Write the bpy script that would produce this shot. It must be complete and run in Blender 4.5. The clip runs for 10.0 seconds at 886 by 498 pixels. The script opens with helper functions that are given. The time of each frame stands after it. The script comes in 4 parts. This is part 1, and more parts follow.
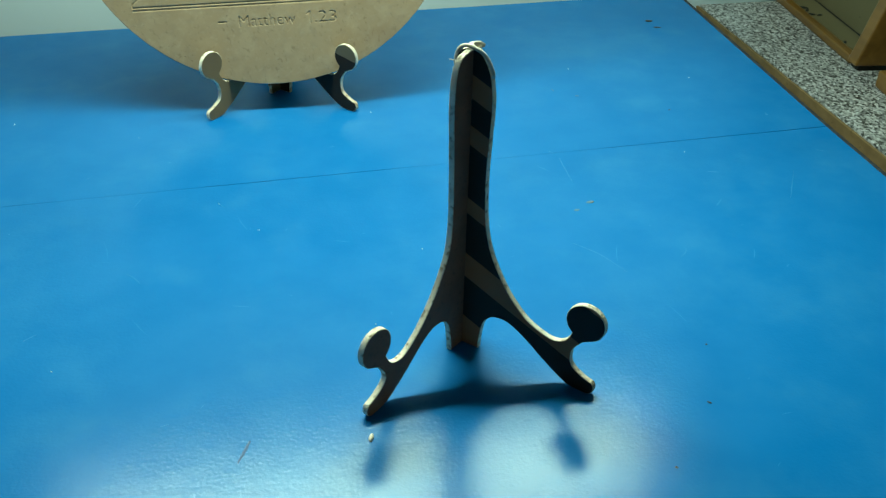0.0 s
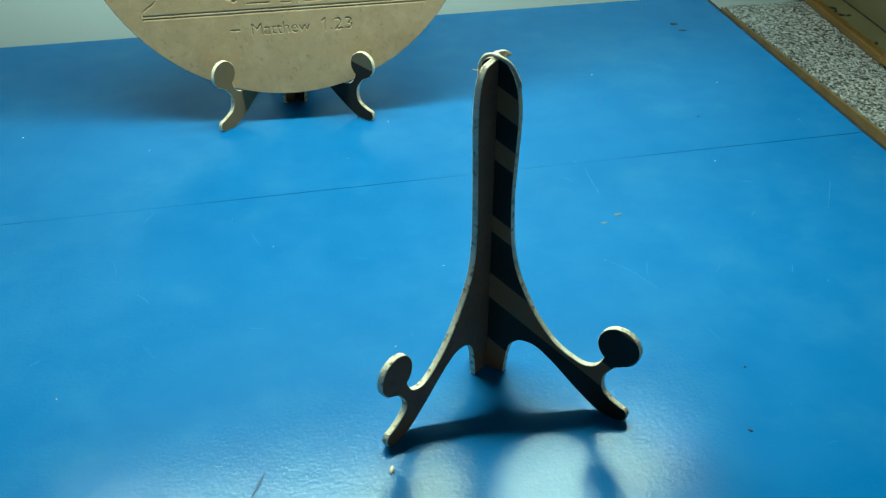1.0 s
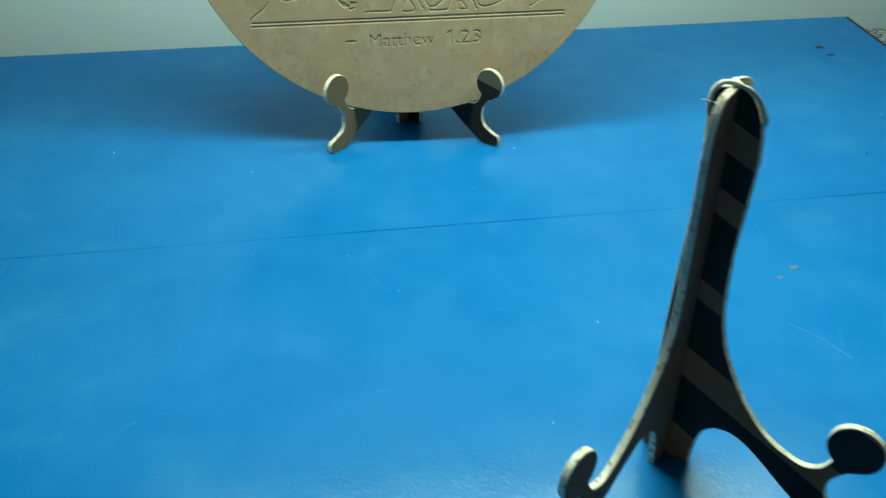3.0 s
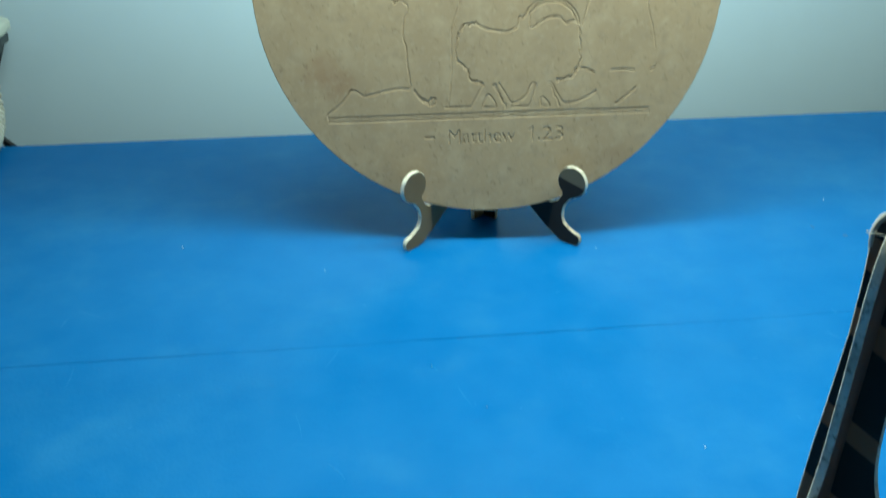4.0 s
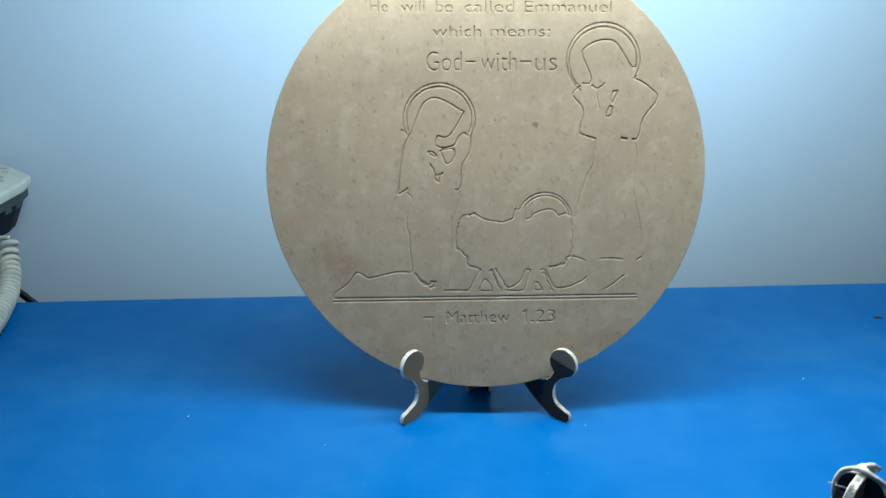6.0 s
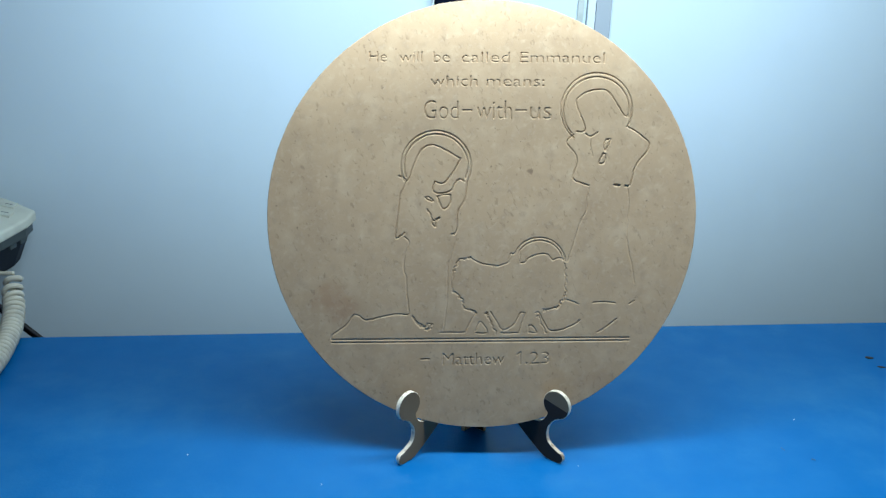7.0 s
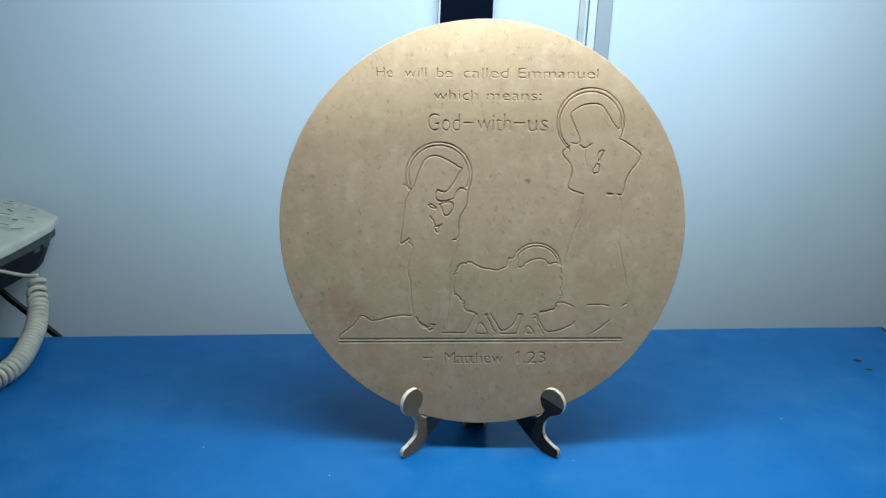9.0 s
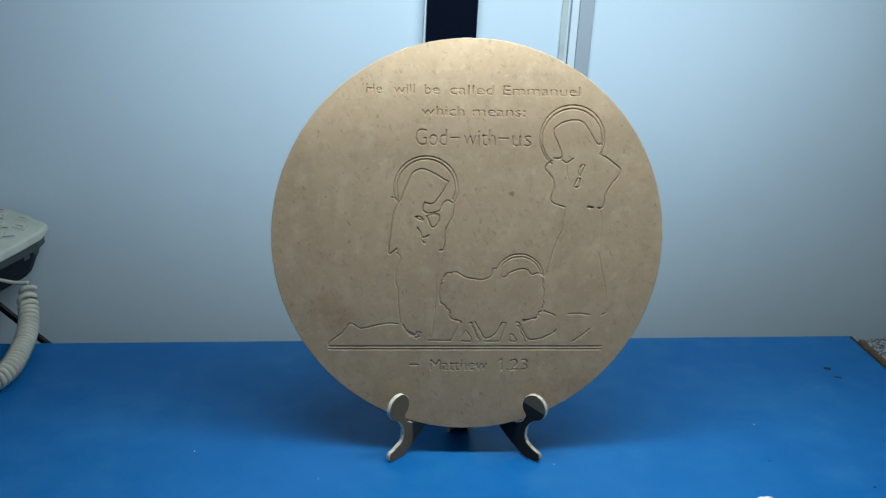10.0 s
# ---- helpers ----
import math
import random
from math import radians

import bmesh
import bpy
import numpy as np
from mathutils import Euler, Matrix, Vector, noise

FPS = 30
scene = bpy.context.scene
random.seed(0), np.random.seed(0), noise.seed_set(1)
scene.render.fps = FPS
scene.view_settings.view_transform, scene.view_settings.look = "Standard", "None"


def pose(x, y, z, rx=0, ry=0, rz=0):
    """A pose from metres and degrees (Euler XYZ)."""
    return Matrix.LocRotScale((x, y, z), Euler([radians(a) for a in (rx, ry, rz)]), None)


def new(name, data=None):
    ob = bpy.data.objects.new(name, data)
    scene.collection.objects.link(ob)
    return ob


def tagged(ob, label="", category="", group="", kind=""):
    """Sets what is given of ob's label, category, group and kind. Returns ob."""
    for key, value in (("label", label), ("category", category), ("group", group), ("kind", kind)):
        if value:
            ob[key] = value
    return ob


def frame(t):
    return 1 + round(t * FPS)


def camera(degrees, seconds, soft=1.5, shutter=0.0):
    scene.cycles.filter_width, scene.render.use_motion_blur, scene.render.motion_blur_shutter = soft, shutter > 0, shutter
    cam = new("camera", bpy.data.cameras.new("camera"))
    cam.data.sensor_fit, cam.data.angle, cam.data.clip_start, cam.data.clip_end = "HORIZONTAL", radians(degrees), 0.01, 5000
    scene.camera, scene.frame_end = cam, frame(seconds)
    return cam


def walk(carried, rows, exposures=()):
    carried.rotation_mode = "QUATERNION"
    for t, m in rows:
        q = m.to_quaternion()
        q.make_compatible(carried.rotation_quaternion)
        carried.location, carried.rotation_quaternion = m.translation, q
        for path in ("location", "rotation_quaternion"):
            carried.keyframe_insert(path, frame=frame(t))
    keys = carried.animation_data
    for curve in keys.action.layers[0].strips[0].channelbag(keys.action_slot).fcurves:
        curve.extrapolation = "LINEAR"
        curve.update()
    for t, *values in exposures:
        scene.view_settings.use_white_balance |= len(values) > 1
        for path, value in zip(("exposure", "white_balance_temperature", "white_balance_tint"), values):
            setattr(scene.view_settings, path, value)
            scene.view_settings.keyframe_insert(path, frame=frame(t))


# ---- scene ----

# ---------------------------------------------------------------- camera
cam = camera(50.06, 10.0, soft=1.3, shutter=0.5)
PATH = [
    (0.0, pose(-0.0104, -0.5736, 0.2672, 56.834, -1.120, -10.936)),
    (0.5, pose(-0.0142, -0.5682, 0.2663, 57.069, -0.549, -10.603)),
    (0.7, pose(-0.0133, -0.5627, 0.2655, 57.225, -0.442, -10.376)),
    (1.0, pose(-0.0087, -0.5524, 0.2614, 57.003, -0.252, -10.286)),
    (1.5, pose(-0.0076, -0.5423, 0.2562, 56.555, -0.168, -10.119)),
    (2.0, pose(-0.0158, -0.5258, 0.2483, 56.614, -0.588, -9.162)),
    (2.5, pose(-0.0302, -0.5080, 0.2427, 57.782, -0.722, -7.773)),
    (2.7, pose(-0.0351, -0.5002, 0.2401, 57.801, -0.876, -7.211)),
    (3.8, pose(-0.0612, -0.4472, 0.2372, 60.057, 0.474, -4.915)),
    (4.0, pose(-0.0654, -0.4531, 0.2414, 62.048, -0.425, -4.636)),
    (4.2, pose(-0.0669, -0.4533, 0.2479, 62.735, -0.488, -4.562)),
    (4.5, pose(-0.0706, -0.4510, 0.2503, 63.484, -0.716, -4.301)),
    (5.0, pose(-0.0720, -0.4502, 0.2639, 65.330, -1.394, -4.325)),
    (5.5, pose(-0.0701, -0.4554, 0.2738, 67.273, -1.646, -4.257)),
    (6.0, pose(-0.0708, -0.4624, 0.2854, 68.856, -1.940, -4.541)),
    (6.2, pose(-0.0706, -0.4631, 0.2904, 69.189, -2.155, -4.781)),
    (7.3, pose(-0.0673, -0.4774, 0.3020, 70.552, -2.189, -4.113)),
    (7.5, pose(-0.0654, -0.4848, 0.3036, 70.705, -1.984, -3.919)),
    (8.0, pose(-0.0677, -0.4902, 0.3057, 70.886, -2.088, -3.777)),
    (8.5, pose(-0.0671, -0.4962, 0.3079, 70.632, -2.297, -4.146)),
    (9.0, pose(-0.0668, -0.4986, 0.3098, 70.596, -2.261, -3.669)),
    (9.5, pose(-0.0735, -0.5087, 0.3142, 70.939, -2.555, -3.949)),
    (10.0, pose(-0.0737, -0.5159, 0.3173, 71.133, -2.994, -4.846)),
]
walk(cam, PATH, exposures=[
    (0.0, 0.30, 8000, -25), (2.7, 0.24, 7700, -24), (3.8, 0.20, 7100, -17), (4.5, 0.18, 6100, -9), (5.5, 0.07, 5850, 1),
    (6.2, -0.03, 5950, 4), (7.5, -0.07, 6250, 6), (9.0, -0.24, 6400, 7), (9.5, -0.52, 6400, 7), (10.0, -0.60, 6400, 7)])

# ---------------------------------------------------------------- light
# a tube lamp hung just above the view, along the table: its light goes down and to both sides
TUBE_AT = (0.045, -0.032, 0.337)
for tilt, watts, off, back, length in ((73, 2.85, 0.02, 0.026, 0.54), (-62, 4.15, 0.003, 0.0, 0.466)):
    tube_data = bpy.data.lights.new("tube_light", "AREA")
    tube_data.shape, tube_data.size, tube_data.size_y = "RECTANGLE", length, 0.03
    tube_data.energy, tube_data.color = watts, (0.80, 0.93, 1.0)
    tube = new("tube_light", tube_data)
    tube.matrix_world = Matrix.Translation(TUBE_AT) @ pose(0, 0, 0, 0, 0, 3) @ pose(off, back, 0, tilt, 0, 0)

# Weak warm fill from no visible lamp, added to lift shaded faces.
fill_data = bpy.data.lights.new("fill_light", "AREA")
fill_data.shape, fill_data.size, fill_data.size_y = "RECTANGLE", 1.2, 0.12
fill_data.energy, fill_data.color = 0.15, (1.0, 0.86, 0.72)
fill_lamp = new("fill_light", fill_data)
fill_lamp.matrix_world = pose(-0.3, -1.3, 1.75)

world = bpy.data.worlds.new("world")
scene.world = world
world.use_nodes = True
world.node_tree.nodes["Background"].inputs[0].default_value = (0.5, 0.6, 0.7, 1)
world.node_tree.nodes["Background"].inputs[1].default_value = 0.005


# ---------------------------------------------------------------- materials
def material(name, base, rough=0.6, mottle=(), bump=()):
    """Principled material; mottle: (scale, second colour, low, high) layers; bump: (scale, strength, distance) layers."""
    mat = bpy.data.materials.new(name)
    mat.use_nodes = True
    nt = mat.node_tree
    bsdf = nt.nodes["Principled BSDF"]
    bsdf.inputs["Roughness"].default_value = rough
    coords = nt.nodes.new("ShaderNodeTexCoord").outputs["Object"]
    colour = None
    for scale, second, low, high in mottle:
        tex = nt.nodes.new("ShaderNodeTexNoise")
        tex.inputs["Scale"].default_value = scale
        tex.inputs["Detail"].default_value = 5
        nt.links.new(coords, tex.inputs["Vector"])
        ramp = nt.nodes.new("ShaderNodeMapRange")
        ramp.inputs["From Min"].default_value, ramp.inputs["From Max"].default_value = low, high
        nt.links.new(tex.outputs["Fac"], ramp.inputs["Value"])
        mix = nt.nodes.new("ShaderNodeMix")
        mix.data_type = "RGBA"
        nt.links.new(ramp.outputs["Result"], mix.inputs["Factor"])
        if colour is None:
            mix.inputs["A"].default_value = (*base, 1)
        else:
            nt.links.new(colour, mix.inputs["A"])
        mix.inputs["B"].default_value = (*second, 1)
        colour = mix.outputs["Result"]
    if colour is None:
        bsdf.inputs["Base Color"].default_value = (*base, 1)
    else:
        nt.links.new(colour, bsdf.inputs["Base Color"])
    normal = None
    for scale, strength, distance in bump:
        tex = nt.nodes.new("ShaderNodeTexNoise")
        tex.inputs["Scale"].default_value = scale
        tex.inputs["Detail"].default_value = 4
        nt.links.new(coords, tex.inputs["Vector"])
        b = nt.nodes.new("ShaderNodeBump")
        b.inputs["Strength"].default_value, b.inputs["Distance"].default_value = strength, distance
        nt.links.new(tex.outputs["Fac"], b.inputs["Height"])
        if normal is not None:
            nt.links.new(normal, b.inputs["Normal"])
        normal = b.outputs["Normal"]
    if normal is not None:
        nt.links.new(normal, bsdf.inputs["Normal"])
    return mat


M_BLUE = material("blue_laminate", (0.011, 0.136, 0.394), 0.3,
                  mottle=[(5, (0.017, 0.152, 0.418), 0.3, 0.8), (45, (0.006, 0.122, 0.374), 0.35, 0.85)],
                  bump=[(640, 0.32, 0.0003), (230, 0.13, 0.0006)])


def scuffs(mat, low, high, tone):
    """Wear on the laminate: cloudy dulled patches and a pale haze."""
    nt = mat.node_tree
    coords = nt.nodes["Texture Coordinate"].outputs["Object"]
    bsdf = nt.nodes["Principled BSDF"]
    cloud = nt.nodes.new("ShaderNodeTexNoise")
    cloud.inputs["Scale"].default_value = 7
    cloud.inputs["Detail"].default_value = 1
    nt.links.new(coords, cloud.inputs["Vector"])
    dull = nt.nodes.new("ShaderNodeMapRange")
    dull.inputs["From Min"].default_value, dull.inputs["From Max"].default_value = 0.25, 0.8
    dull.inputs["To Min"].default_value, dull.inputs["To Max"].default_value = low, high
    nt.links.new(cloud.outputs["Fac"], dull.inputs["Value"])
    nt.links.new(dull.outputs["Result"], bsdf.inputs["Roughness"])
    haze = nt.nodes.new("ShaderNodeTexNoise")
    haze.inputs["Scale"].default_value = 24
    haze.inputs["Detail"].default_value = 4
    nt.links.new(coords, haze.inputs["Vector"])
    worn = nt.nodes.new("ShaderNodeMapRange")
    worn.interpolation_type = "SMOOTHSTEP"
    worn.inputs["From Min"].default_value, worn.inputs["From Max"].default_value = 0.52, 0.78
    worn.inputs["To Max"].default_value = 0.22
    nt.links.new(haze.outputs["Fac"], worn.inputs["Value"])
    mix = nt.nodes.new("ShaderNodeMix")
    mix.data_type = "RGBA"
    nt.links.new(worn.outputs["Result"], mix.inputs["Factor"])
    nt.links.new(bsdf.inputs["Base Color"].links[0].from_socket, mix.inputs["A"])
    mix.inputs["B"].default_value = (*tone, 1)
    rubbed = nt.nodes.new("ShaderNodeTexNoise")
    rubbed.inputs["Scale"].default_value = 11
    rubbed.inputs["Detail"].default_value = 8
    rubbed.inputs["Roughness"].default_value = 0.68
    nt.links.new(coords, rubbed.inputs["Vector"])
    amount = nt.nodes.new("ShaderNodeMapRange")
    amount.interpolation_type = "SMOOTHSTEP"
    amount.inputs["From Min"].default_value, amount.inputs["From Max"].default_value = 0.46, 0.72
    amount.inputs["To Max"].default_value = 0.22
    nt.links.new(rubbed.outputs["Fac"], amount.inputs["Value"])
    pale = nt.nodes.new("ShaderNodeMix")
    pale.data_type = "RGBA"
    nt.links.new(amount.outputs["Result"], pale.inputs["Factor"])
    nt.links.new(mix.outputs["Result"], pale.inputs["A"])
    pale.inputs["B"].default_value = (*tone, 1)
    nt.links.new(pale.outputs["Result"], bsdf.inputs["Base Color"])


scuffs(M_BLUE, 0.185, 0.225, (0.052, 0.225, 0.45))


def satin(mat, share, tone):
    """A thin worn lacquer: a weak gloss, stronger towards grazing."""
    nt = mat.node_tree
    bsdf = nt.nodes["Principled BSDF"]
    bsdf.inputs["Specular IOR Level"].default_value = 0.0
    gloss = nt.nodes.new("ShaderNodeBsdfGlossy")
    gloss.inputs["Color"].default_value = (*tone, 1)
    nt.links.new(bsdf.inputs["Roughness"].links[0].from_socket, gloss.inputs["Roughness"])
    nt.links.new(bsdf.inputs["Normal"].links[0].from_socket, gloss.inputs["Normal"])
    both = nt.nodes.new("ShaderNodeMixShader")
    edge = nt.nodes.new("ShaderNodeFresnel")
    edge.inputs["IOR"].default_value = 1.5
    part_gloss = nt.nodes.new("ShaderNodeMath")
    part_gloss.operation = "MULTIPLY"
    part_gloss.inputs[1].default_value = share
    nt.links.new(edge.outputs["Fac"], part_gloss.inputs[0])
    nt.links.new(part_gloss.outputs["Value"], both.inputs["Fac"])
    nt.links.new(bsdf.outputs["BSDF"], both.inputs[1])
    nt.links.new(gloss.outputs["BSDF"], both.inputs[2])
    nt.links.new(both.outputs["Shader"], nt.nodes["Material Output"].inputs["Surface"])


satin(M_BLUE, 0.36, (0.86, 1.0, 0.98))
M_EDGE_AND_GAP = material("dark_edge_and_gap", (0.010, 0.013, 0.02), 0.7, mottle=[(120, (0.03, 0.035, 0.04), 0.5, 0.7)])
M_WALL = material("white_wall_paint", (0.605, 0.725, 0.815), 0.75,
                  mottle=[(5, (0.575, 0.69, 0.78), 0.4, 0.7), (28, (0.59, 0.71, 0.80), 0.5, 0.7)], bump=[(160, 0.15, 0.0006), (18, 0.1, 0.002)])
M_CEIL = material("ceiling_paint", (0.75, 0.76, 0.76), 0.9, mottle=[(4, (0.70, 0.71, 0.72), 0.4, 0.7)])
M_FLOOR = material("grey_floor", (0.22, 0.21, 0.20), 0.5, mottle=[(6, (0.16, 0.155, 0.15), 0.4, 0.65)])
M_MDF = material("raw_fibreboard", (0.385, 0.265, 0.156), 0.85,
                 mottle=[(9, (0.365, 0.250, 0.148), 0.38, 0.70), (26, (0.325, 0.222, 0.132), 0.46, 0.74), (70, (0.435, 0.315, 0.198), 0.50, 0.80),
                         (150, (0.31, 0.214, 0.132), 0.54, 0.74), (300, (0.425, 0.312, 0.198), 0.55, 0.78), (420, (0.20, 0.14, 0.085), 0.66, 0.74)],
                 bump=[(1400, 0.25, 0.0003), (160, 0.15, 0.0004)])


def fibres_and_stain(mat):
    """Pale and dark fibre flecks pressed into the board, and one brown damp stain low on its face."""
    nt = mat.node_tree
    coords = nt.nodes["Texture Coordinate"].outputs["Object"]
    bsdf = nt.nodes["Principled BSDF"]
    colour = bsdf.inputs["Base Color"].links[0].from_socket

    def layer(fac, tone):
        nonlocal colour
        mix = nt.nodes.new("ShaderNodeMix")
        mix.data_type = "RGBA"
        nt.links.new(fac, mix.inputs["Factor"])
        nt.links.new(colour, mix.inputs["A"])
        mix.inputs["B"].default_value = (*tone, 1)
        colour = mix.outputs["Result"]

    for turn, scale, low, high, most, tone in ((0.9, 300, 0.60, 0.78, 0.26, (0.54, 0.42, 0.29)), (-0.5, 420, 0.60, 0.74, 0.55, (0.20, 0.135, 0.08)),
                                               (2.2, 340, 0.62, 0.78, 0.26, (0.50, 0.38, 0.26))):
        mapping = nt.nodes.new("ShaderNodeMapping")
        mapping.inputs["Rotation"].default_value = (0, turn, 0)
        mapping.vector_type = "TEXTURE"
        mapping.inputs["Scale"].default_value = (1, 1, 1.8)
        nt.links.new(coords, mapping.inputs["Vector"])
        tex = nt.nodes.new("ShaderNodeTexNoise")
        tex.inputs["Scale"].default_value = scale
        tex.inputs["Detail"].default_value = 2
        tex.inputs["Distortion"].default_value = 0.8
        nt.links.new(mapping.outputs["Vector"], tex.inputs["Vector"])
        amount = nt.nodes.new("ShaderNodeMapRange")
        amount.inputs["From Min"].default_value, amount.inputs["From Max"].default_value = low, high
        amount.inputs["To Max"].default_value = most
        nt.links.new(tex.outputs["Fac"], amount.inputs["Value"])
        layer(amount.outputs["Result"], tone)
    for at, radius, most, tone in (((-0.083, 0, -0.046), 0.013, 0.45, (0.25, 0.125, 0.062)), ((0.0255, 0, 0.0275), 0.0022, 0.8, (0.16, 0.10, 0.06)),
                                   ((0.070, 0, -0.096), 0.016, 0.30, (0.24, 0.14, 0.075))):
        away = nt.nodes.new("ShaderNodeVectorMath")
        away.operation = "DISTANCE"
        away.inputs[1].default_value = at
        nt.links.new(coords, away.inputs[0])
        ragged = nt.nodes.new("ShaderNodeTexNoise")
        ragged.inputs["Scale"].default_value = 0.9 / radius
        ragged.inputs["Detail"].default_value = 5
        nt.links.new(coords, ragged.inputs["Vector"])
        reach = nt.nodes.new("ShaderNodeMath")
        reach.operation = "MULTIPLY_ADD"
        reach.inputs[1].default_value = 2.2 * radius
        nt.links.new(ragged.outputs["Fac"], reach.inputs[0])
        nt.links.new(away.outputs["Value"], reach.inputs[2])
        amount = nt.nodes.new("ShaderNodeMapRange")
        amount.interpolation_type = "SMOOTHSTEP"
        amount.inputs["From Min"].default_value, amount.inputs["From Max"].default_value = 2.1 * radius, 1.3 * radius
        amount.inputs["To Max"].default_value = most
        nt.links.new(reach.outputs["Value"], amount.inputs["Value"])
        layer(amount.outputs["Result"], tone)
    nt.links.new(colour, bsdf.inputs["Base Color"])


fibres_and_stain(M_MDF)
M_MDF_EDGE = material("cut_fibreboard_edge", (0.40, 0.30, 0.20), 0.9,
                      mottle=[(300, (0.20, 0.13, 0.075), 0.5, 0.66), (70, (0.56, 0.46, 0.33), 0.54, 0.68)],
                      bump=[(900, 0.6, 0.0006)])
M_PANEL_EDGE = material("pale_cut_edge", (0.82, 0.73, 0.59), 0.85,
                        mottle=[(22, (0.56, 0.44, 0.31), 0.50, 0.66), (420, (0.34, 0.23, 0.14), 0.52, 0.66), (90, (0.62, 0.54, 0.42), 0.5, 0.7)], bump=[(1100, 0.8, 0.0008)])
M_CORD = material("cream_cord_plastic", (0.66, 0.625, 0.51), 0.42, mottle=[(70, (0.50, 0.48, 0.41), 0.5, 0.75)])
M_PHONE = material("cream_phone_plastic", (0.58, 0.60, 0.52), 0.45, mottle=[(40, (0.50, 0.51, 0.44), 0.5, 0.75)],
                   bump=[(1500, 0.1, 0.0002)])
M_PHONE_DARK = material("dark_blue_grey_plastic", (0.005, 0.010, 0.020), 0.6, bump=[(1200, 0.1, 0.0002)])
M_PHONE_DARK.node_tree.nodes["Principled BSDF"].inputs["Specular IOR Level"].default_value = 0.2
M_PHONE_SKIRT = material("grey_green_plastic", (0.045, 0.060, 0.064), 0.45)
M_INK = material("dark_print", (0.16, 0.185, 0.18), 0.6)
M_RUST = material("rusty_stain", (0.06, 0.15, 0.24), 0.7, mottle=[(900, (0.16, 0.15, 0.12), 0.45, 0.7)])
M_BLACK = material("black_rubber", (0.002, 0.003, 0.007), 0.6)
M_BAR = material("black_painted_metal", (0.0015, 0.004, 0.012), 0.7, mottle=[(30, (0.003, 0.006, 0.015), 0.5, 0.7), (260, (0.05, 0.06, 0.07), 0.70, 0.76)])
M_BAR.node_tree.nodes["Principled BSDF"].inputs["Specular IOR Level"].default_value = 0.04
M_TRUNK = material("white_trunking_plastic", (0.62, 0.70, 0.76), 0.5)
M_STRAP = material("dull_pale_cable", (0.46, 0.51, 0.50), 0.6, mottle=[(60, (0.40, 0.45, 0.44), 0.5, 0.7)])
M_GREY_BAND = material("flat_grey_tone", (0.33, 0.38, 0.43), 0.5)
M_STRING = material("cream_rubber_band", (0.66, 0.60, 0.50), 0.7, mottle=[(300, (0.50, 0.42, 0.32), 0.5, 0.7)],
                    bump=[(800, 0.4, 0.0004)])
M_WHITE_SPECK = material("white_dust", (0.75, 0.78, 0.80), 0.8)
M_SCRATCH = material("pale_scratch", (0.014, 0.160, 0.430), 0.3)
M_SCRATCH.node_tree.nodes["Principled BSDF"].inputs["Specular IOR Level"].default_value = 0.1
# Real grime, and the painted shade under the window post.
M_DIRT_AND_SHADE = material("dark_grime_and_shade", (0.020, 0.022, 0.018), 0.8)
M_GAP = material("gap_grey", (0.16, 0.19, 0.21), 0.8, mottle=[(90, (0.30, 0.35, 0.38), 0.45, 0.7)])
M_SMEAR = material("grey_smear", (0.012, 0.085, 0.21), 0.7)
M_WOOD = material("varnished_wood", (0.27, 0.140, 0.032), 0.35)
M_WOOD_RAW = material("raw_wood_edge", (0.28, 0.180, 0.080), 0.8, mottle=[(35, (0.20, 0.125, 0.055), 0.45, 0.65), (240, (0.06, 0.042, 0.024), 0.64, 0.72)], bump=[(500, 0.4, 0.0005)])
M_PANE = material("dusty_painted_pane", (0.165, 0.140, 0.075), 0.7,
                  mottle=[(9, (0.135, 0.115, 0.058), 0.4, 0.7), (38, (0.02, 0.02, 0.014), 0.62, 0.70)])


def wood_grain(mat, dark, stretch):
    nt = mat.node_tree
    coords = nt.nodes["Texture Coordinate"].outputs["Object"]
    mapping = nt.nodes.new("ShaderNodeMapping")
    mapping.inputs["Scale"].default_value = stretch
    nt.links.new(coords, mapping.inputs["Vector"])
    tex = nt.nodes.new("ShaderNodeTexNoise")
    tex.inputs["Scale"].default_value = 30
    tex.inputs["Detail"].default_value = 6
    tex.inputs["Distortion"].default_value = 0.6
    nt.links.new(mapping.outputs["Vector"], tex.inputs["Vector"])
    mix = nt.nodes.new("ShaderNodeMix")
    mix.data_type = "RGBA"
    bsdf = nt.nodes["Principled BSDF"]
    mix.inputs["A"].default_value = bsdf.inputs["Base Color"].default_value
    for link in bsdf.inputs["Base Color"].links:
        nt.links.new(link.from_socket, mix.inputs["A"])
    mix.inputs["B"].default_value = (*dark, 1)
    nt.links.new(tex.outputs["Fac"], mix.inputs["Factor"])
    nt.links.new(mix.outputs["Result"], bsdf.inputs["Base Color"])


wood_grain(M_WOOD, (0.085, 0.040, 0.008), (3, 0.4, 3))
wood_grain(M_WOOD_RAW, (0.15, 0.092, 0.038), (6, 2.5, 6))


